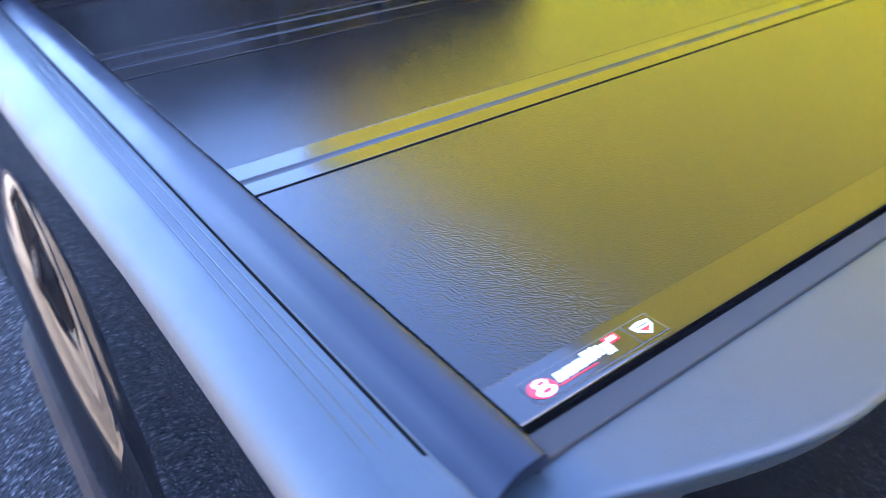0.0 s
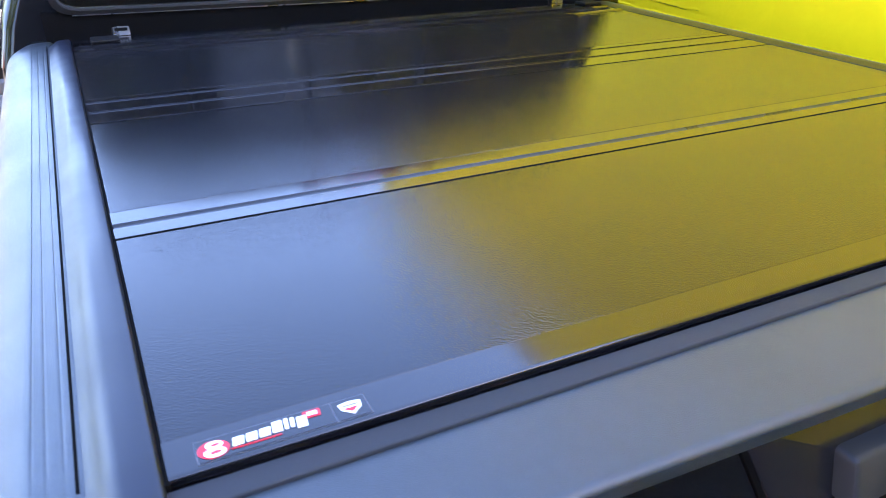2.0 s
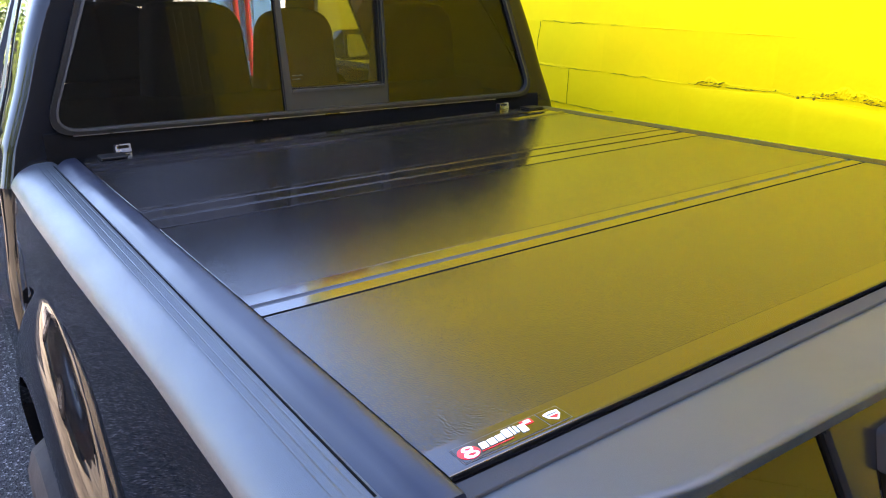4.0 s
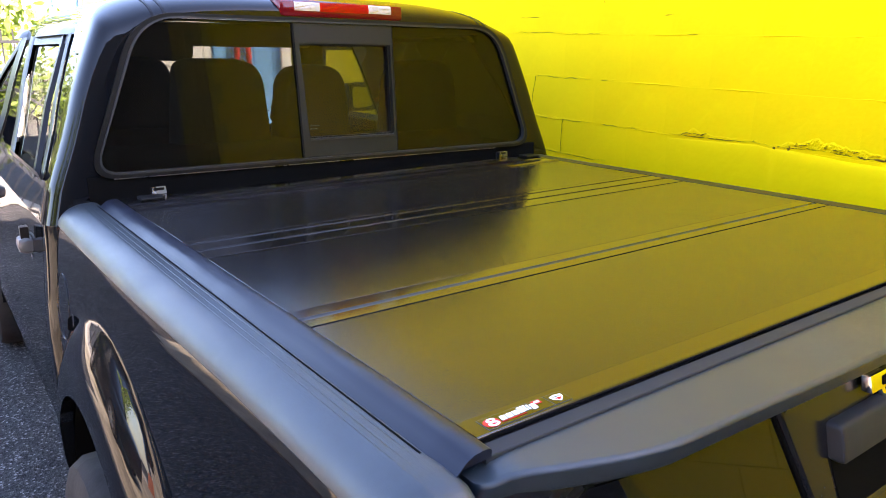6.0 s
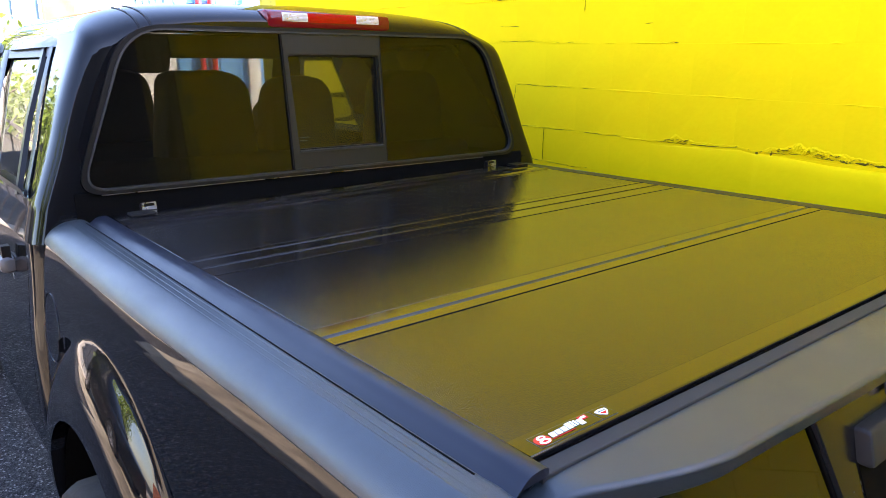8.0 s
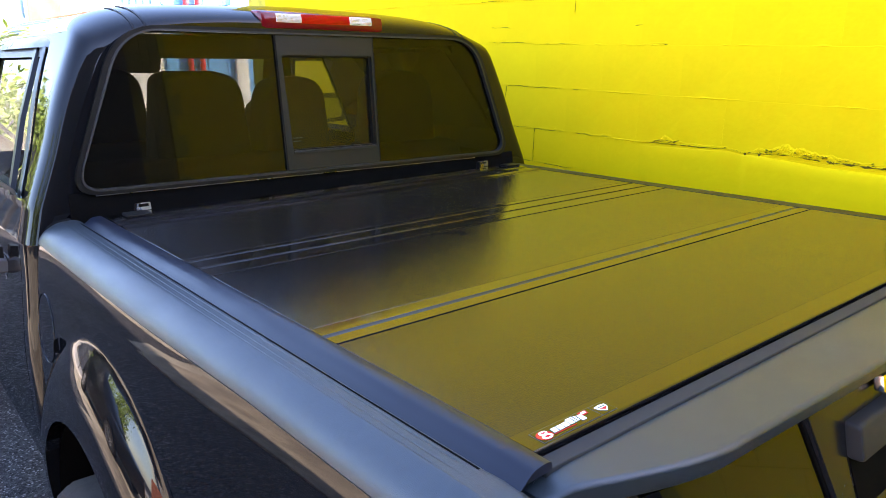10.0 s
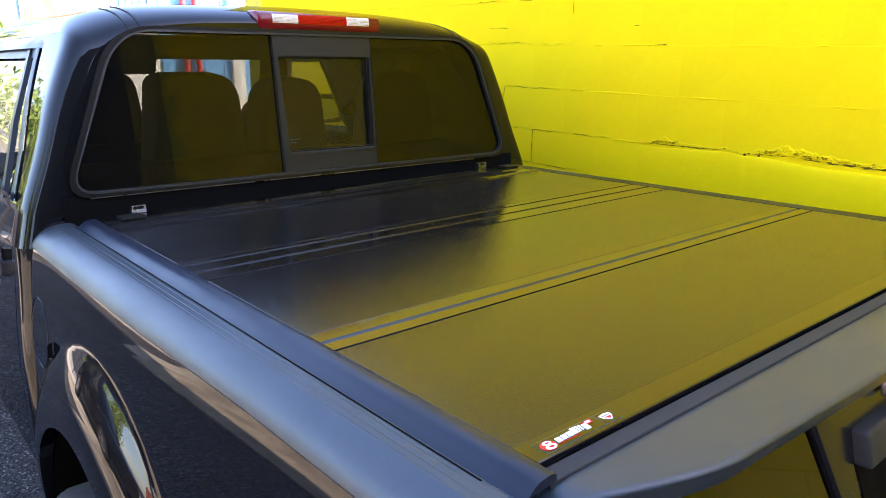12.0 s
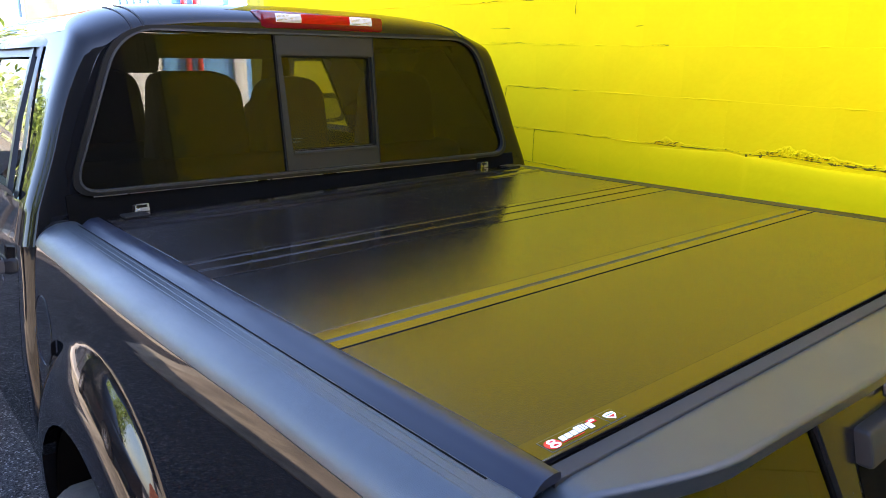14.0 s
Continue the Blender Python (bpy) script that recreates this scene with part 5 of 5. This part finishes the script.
def build_wall_damage():
    rnd = random.Random(21)

    def course(z, y):
        return z + SLOPE * (y - 2.28)

    def jag(y0, z0, y1, z1, width, step=0.012, wob=0.0022):
        """A ragged crack along a joint: a thin raised strip in the colour of the crack's shade, and a lifted paint edge
        beside it.
        """
        n = max(3, int(math.hypot(y1 - y0, z1 - z0) / step))
        up = abs(z1 - z0) > abs(y1 - y0)
        pts = []
        dz = 0.0
        for k in range(n + 1):
            dz = dz * 0.8 + rnd.uniform(-wob, wob)
            f = k / n
            pts.append((y0 + (y1 - y0) * f + (dz if up else 0), z0 + (z1 - z0) * f + (0 if up else dz)))
        bm = bmesh.new()
        a, b, c = [], [], []
        for k, (y, z) in enumerate(pts):
            w = width * rnd.uniform(0.3, 1.0) * (0.2 if k in (0, n) else 1) * (0.15 + 0.85 * smooth(-0.25, 0.15, noise.noise((pts[k][0] * 16, pts[k][1] * 16, 3.3))))
            o = (w, 0) if up else (0, w)
            a.append((-0.0012, y - o[0], z - o[1]))
            c.append((-0.0012, y + o[0], z + o[1]))
            b.append((0.003, y, z))
        loft(bm, [a, [(-0.0022, y, z) for _, y, z in b], c, b, a])
        part("crack", bm, M_CRACK, wall)
        bm = bmesh.new()
        lo, hi, out = [], [], []
        for y, z in pts:
            w = rnd.uniform(0.003, 0.014)
            o = (w, 0) if up else (0, w)
            lo.append((-0.0005, y + width * (1 if up else 0), z + width * (0 if up else 1)))
            out.append((-rnd.uniform(0.0005, 0.0024), y + o[0] * 0.5 + width * (1 if up else 0), z + o[1] * 0.5 + width * (0 if up else 1)))
            hi.append((0.0005, y + o[0] + width * (1 if up else 0), z + o[1] + width * (0 if up else 1)))
        loft(bm, [lo, out, hi])
        part("paint_ridge", bm, M_YELLOW, wall)
    for z, spans in ((1.532, ((2.29, 1.93), (1.86, 1.78))), (1.331, ((2.32, 1.90), (1.84, 1.62))), (1.739, ((2.43, 2.12), (2.06, 1.87), (1.45, 1.36))), (1.942, ((2.5, 2.3), (2.2, 2.12))), (1.812, ((2.42, 2.28), (1.53, 1.49)))):
        for y0, y1 in spans:
            jag(y0, course(z, y0), y1, course(z, y1), 0.0019)
    jag(2.244, 1.163, 1.811, 1.156, 0.0016)
    jag(2.302, 1.528, 2.318, 1.40, 0.0020)
    jag(2.099, 1.326, 2.101, 1.162, 0.0024)
    jag(1.862, 1.922, 1.864, 1.862, 0.002)
    # small holes, their inner shade drawn as flat dark patches
    for y, z, r in ((1.300, 1.197, 0.011), (1.294, 1.186, 0.006), (0.946, 1.177, 0.006), (1.130, 1.293, 0.007), (0.985, 1.296, 0.012), (0.928, 1.304, 0.009)):
        bm = bmesh.new()
        lp = [(y + r * rnd.uniform(0.5, 1.1) * 0.7 * math.cos(a), z + r * rnd.uniform(0.6, 1.2) * math.sin(a)) for a in [2 * math.pi * k / 9 for k in range(9)]]
        slab(bm, [(-0.0015, a, b) for a, b in lp], (0.004, 0, 0))
        part("chip", bm, M_CRACK, wall)
    # faint lifted paint along the joints
    for k in range(110):
        r = rnd.choice((0, 1, 2, 3, 3, 4, 4, 5, 6))
        y0 = rnd.uniform(-0.2, 4.2)
        z0 = course(1.126 + 0.203 * r, y0)
        if r <= 1 and y0 < 1.5:
            continue
        l = rnd.uniform(0.04, 0.30)
        n = int(l / 0.012)
        lo, out, hi = [], [], []
        for q in range(n + 1):
            f = q / n
            a = math.sin(math.pi * f) ** 0.5 if 0 < f < 1 else 0
            y = y0 - l * f
            z = z0 - SLOPE * l * f + 0.003 * noise.noise((y * 25, k, 0))
            w = 0.002 + 0.006 * a * abs(noise.noise((y * 40, k, 3)) + 0.5)
            lo.append((0.001, y, z - w * 0.6))
            out.append((-0.0008 - 0.0065 * a * abs(noise.noise((y * 30, k, 9)) + 0.4), y, z))
            hi.append((0.001, y, z + w))
        bm = bmesh.new()
        loft(bm, [lo, out, hi])
        part("paint_ridge", bm, M_YELLOW, wall)
    # broken mortar crust, its fissure with the shade as a dark ribbon, and the rounded plaster band below
    crust = [(0.3, 1.290), (0.488, 1.294), (0.61, 1.298), (0.726, 1.303), (0.808, 1.310), (0.926, 1.3065), (1.0, 1.303), (1.053, 1.314), (1.161, 1.310), (1.277, 1.311), (1.372, 1.311), (1.48, 1.314)]
    thick = [(0.3, 0.5), (0.6, 0.55), (0.70, 0.8), (0.80, 1.35), (0.90, 0.7), (1.0, 0.25), (1.1, 0.3), (1.25, 0.5), (1.35, 0.9), (1.42, 0.25), (1.48, 0.0)]
    gape = [(0.3, 1.2), (0.68, 1.3), (0.76, 0.6), (0.85, 0.45), (0.93, 0.9), (0.96, 0.1), (1.03, 0.15), (1.10, 0.35), (1.16, 0.9), (1.36, 0.8), (1.44, 0.15), (1.48, 0.0)]
    bm = bmesh.new()
    rings = []
    n, rows = 760, 9
    for k in range(n + 1):
        y = 1.48 - 1.5 * k / n
        z = interp(crust, y) + 0.0025 * noise.noise((y * 30, 0, 8))
        amp = interp(thick, y)
        top = 0.031 * amp * (1 + 0.6 * noise.noise((y * 22, 3, 1)) + 0.15 * noise.noise((y * 70, 3, 5)))
        ring = []
        for j in range(rows):
            f = j / (rows - 1)
            zz = z + top * (1 - f)
            lump = 0.5 * noise.noise((y * 70, zz * 90, 1.7)) + 0.6 * noise.noise((y * 150, zz * 190, 4)) + 0.4 * noise.noise((y * 330, zz * 400, 7))
            out = amp * (0.004 * min(1, 4 * f) + 0.006 * lump * min(1, 3 * f))
            ring.append((0.0006 - max(out, -0.004), y, zz + 0.001 * lump * amp))
        ring.append((0.006, y, z - 0.0005))
        rings.append(ring)
    loft(bm, rings)
    part("mortar_crust", bm, M_YELLOW, wall, "crumbling yellow mortar crust", 22)
    bm = bmesh.new()
    lo, mid, hi = [], [], []
    for k in range(421):
        y = 1.47 - 1.47 * k / 420
        z = interp(crust, y) + 0.0025 * noise.noise((y * 30, 0, 8))
        w = 0.0042 * interp(gape, y) * max(0.06, 0.55 + 0.9 * noise.noise((y * 34, 5, 2)) + 0.5 * noise.noise((y * 120, 1, 6)))
        d = 0.0016 * noise.noise((y * 90, 9, 9))
        lo.append((-0.0005, y, z - w + d))
        mid.append((-0.003, y, z + d))
        hi.append((-0.0025, y, z + w * 0.7 + d))
    loft(bm, [lo, mid, hi])
    part("fissure", bm, M_CRACK, wall, "dark ribbon for the shade in the broken mortar joint")
    bm = bmesh.new()
    rings = []
    for k in range(201):
        y = 1.47 - 1.5 * k / 200
        z = interp(crust, y) - interp([(0.4, 0.024), (0.8, 0.026), (0.95, 0.012), (1.0, 0.010), (1.17, 0.012), (1.47, 0.020)], y)
        w = 0.003 * noise.noise((y * 8, 2, 0)) + 0.0015 * noise.noise((y * 40, 2, 0))
        q = interp([(0.9, 1.5), (0.97, 1.1), (1.0, 0.35), (1.2, 0.5), (1.35, 0.35), (1.47, 0.0)], y)
        rings.append([(0.004, y, z + 0.006), (-0.0035 * q, y, z + w + 0.002), (-0.006 * q, y, z - 0.001 + w), (-0.0072 * q - 0.0005, y, z - 0.006 + w), (-0.0075 * q - 0.0005, y, z - 0.04), (-0.0075 * q, y, z - 0.70), (0.002, y, z - 0.72)])
    loft(bm, rings)
    part("plaster_band", bm, M_YELLOW, wall, "smooth yellow plaster band", 80)
    # cavity shade in the crust, drawn as small dark slabs
    for k in range(46):
        y = rnd.choice((rnd.uniform(0.68, 0.92), rnd.uniform(1.28, 1.40), rnd.uniform(0.45, 1.2)))
        z = interp(crust, y) + rnd.uniform(0.004, 0.026) * interp(thick, y)
        l, h = rnd.uniform(0.0015, 0.006), rnd.uniform(0.0006, 0.002)
        lp = [(y + l * rnd.uniform(0.7, 1.2) * math.cos(a), z + h * rnd.uniform(0.6, 1.2) * math.sin(a) - 0.4 * l * math.cos(a)) for a in [2 * math.pi * q / 8 for q in range(8)]]
        bm = bmesh.new()
        slab(bm, [(-0.012 * interp(thick, y) - 0.002, a, b) for a, b in lp], (0.012, 0, 0))
        part("pit", bm, M_CRACK, wall)


build_wall_damage()

# ---- blocks of the wall ----
def build_blocks():
    rnd = random.Random(11)
    pitch, length = 0.203, 0.406
    z0 = 1.329 - SLOPE * 2.28
    base = z0 - 6 * pitch
    shared = {}

    def block_mesh(l, h):
        key = (round(l, 3), round(h, 3))
        if key not in shared:
            bm = bmesh.new()
            c, cv = 0.0011, 0.0
            back, front = 0.012, 0.0
            o = [(-l / 2, -h / 2), (l / 2, -h / 2), (l / 2, h / 2), (-l / 2, h / 2)]
            i = [(-l / 2 + cv, -h / 2 + c), (l / 2 - cv, -h / 2 + c), (l / 2 - cv, h / 2 - c), (-l / 2 + cv, h / 2 - c)]
            loft(bm, [[(back, y, z) for y, z in o], [(c * 0.8, y, z) for y, z in o], [(front, y, z) for y, z in i]], closed=True)
            bm.verts.ensure_lookup_table()
            bm.faces.new(bm.verts[8:12])
            finish(bm, 25)
            me = bpy.data.meshes.new("block")
            bm.to_mesh(me)
            bm.free()
            me.materials.append(M_YELLOW)
            shared[key] = me
        return shared[key]
    rest = bmesh.new()
    rows = int((WTOP - base) / pitch) + 2
    for r in range(-1, rows):
        zc = base + (r + 0.5) * pitch
        off = (r % 2) * length / 2
        k0 = int((-14 - off) / length)
        for k in range(k0, int((WEND - off) / length)):
            yc = 2.099 + (k - 5) * length + off
            if yc + length / 2 > WEND or yc - length / 2 < -3.95:
                continue
            z = zc + SLOPE * yc
            if z - pitch / 2 < 0.0 or z + pitch / 2 > WTOP:
                continue
            dx = rnd.uniform(-0.0002, 0.0002)
            near = 0.0 < yc < WEND and 0.75 < z < 2.6
            if near:
                o = new("block", block_mesh(length, pitch))
                o.parent = wall
                o.location = (dx, yc, z)
                o.rotation_euler = (math.atan(SLOPE), 0, 0)
            else:
                c = 0.0015
                l, h = length, pitch
                o = [(-l / 2, -h / 2), (l / 2, -h / 2), (l / 2, h / 2), (-l / 2, h / 2)]
                i = [(-l / 2 + c, -h / 2 + c), (l / 2 - c, -h / 2 + c), (l / 2 - c, h / 2 - c), (-l / 2 + c, h / 2 - c)]
                vs = loft(rest, [[(0.012 + dx, yc + y, z + zz + SLOPE * y) for y, zz in o], [(dx, yc + y, z + zz + SLOPE * y) for y, zz in i]], closed=True)
                rest.faces.new(vs[-1])
    bmesh.ops.recalc_face_normals(rest, faces=rest.faces)
    me = bpy.data.meshes.new("block_field")
    rest.to_mesh(me)
    rest.free()
    me.materials.append(M_YELLOW)
    o = tagged(new("block_field", me), kind="stuff")
    o.parent = wall


build_blocks()
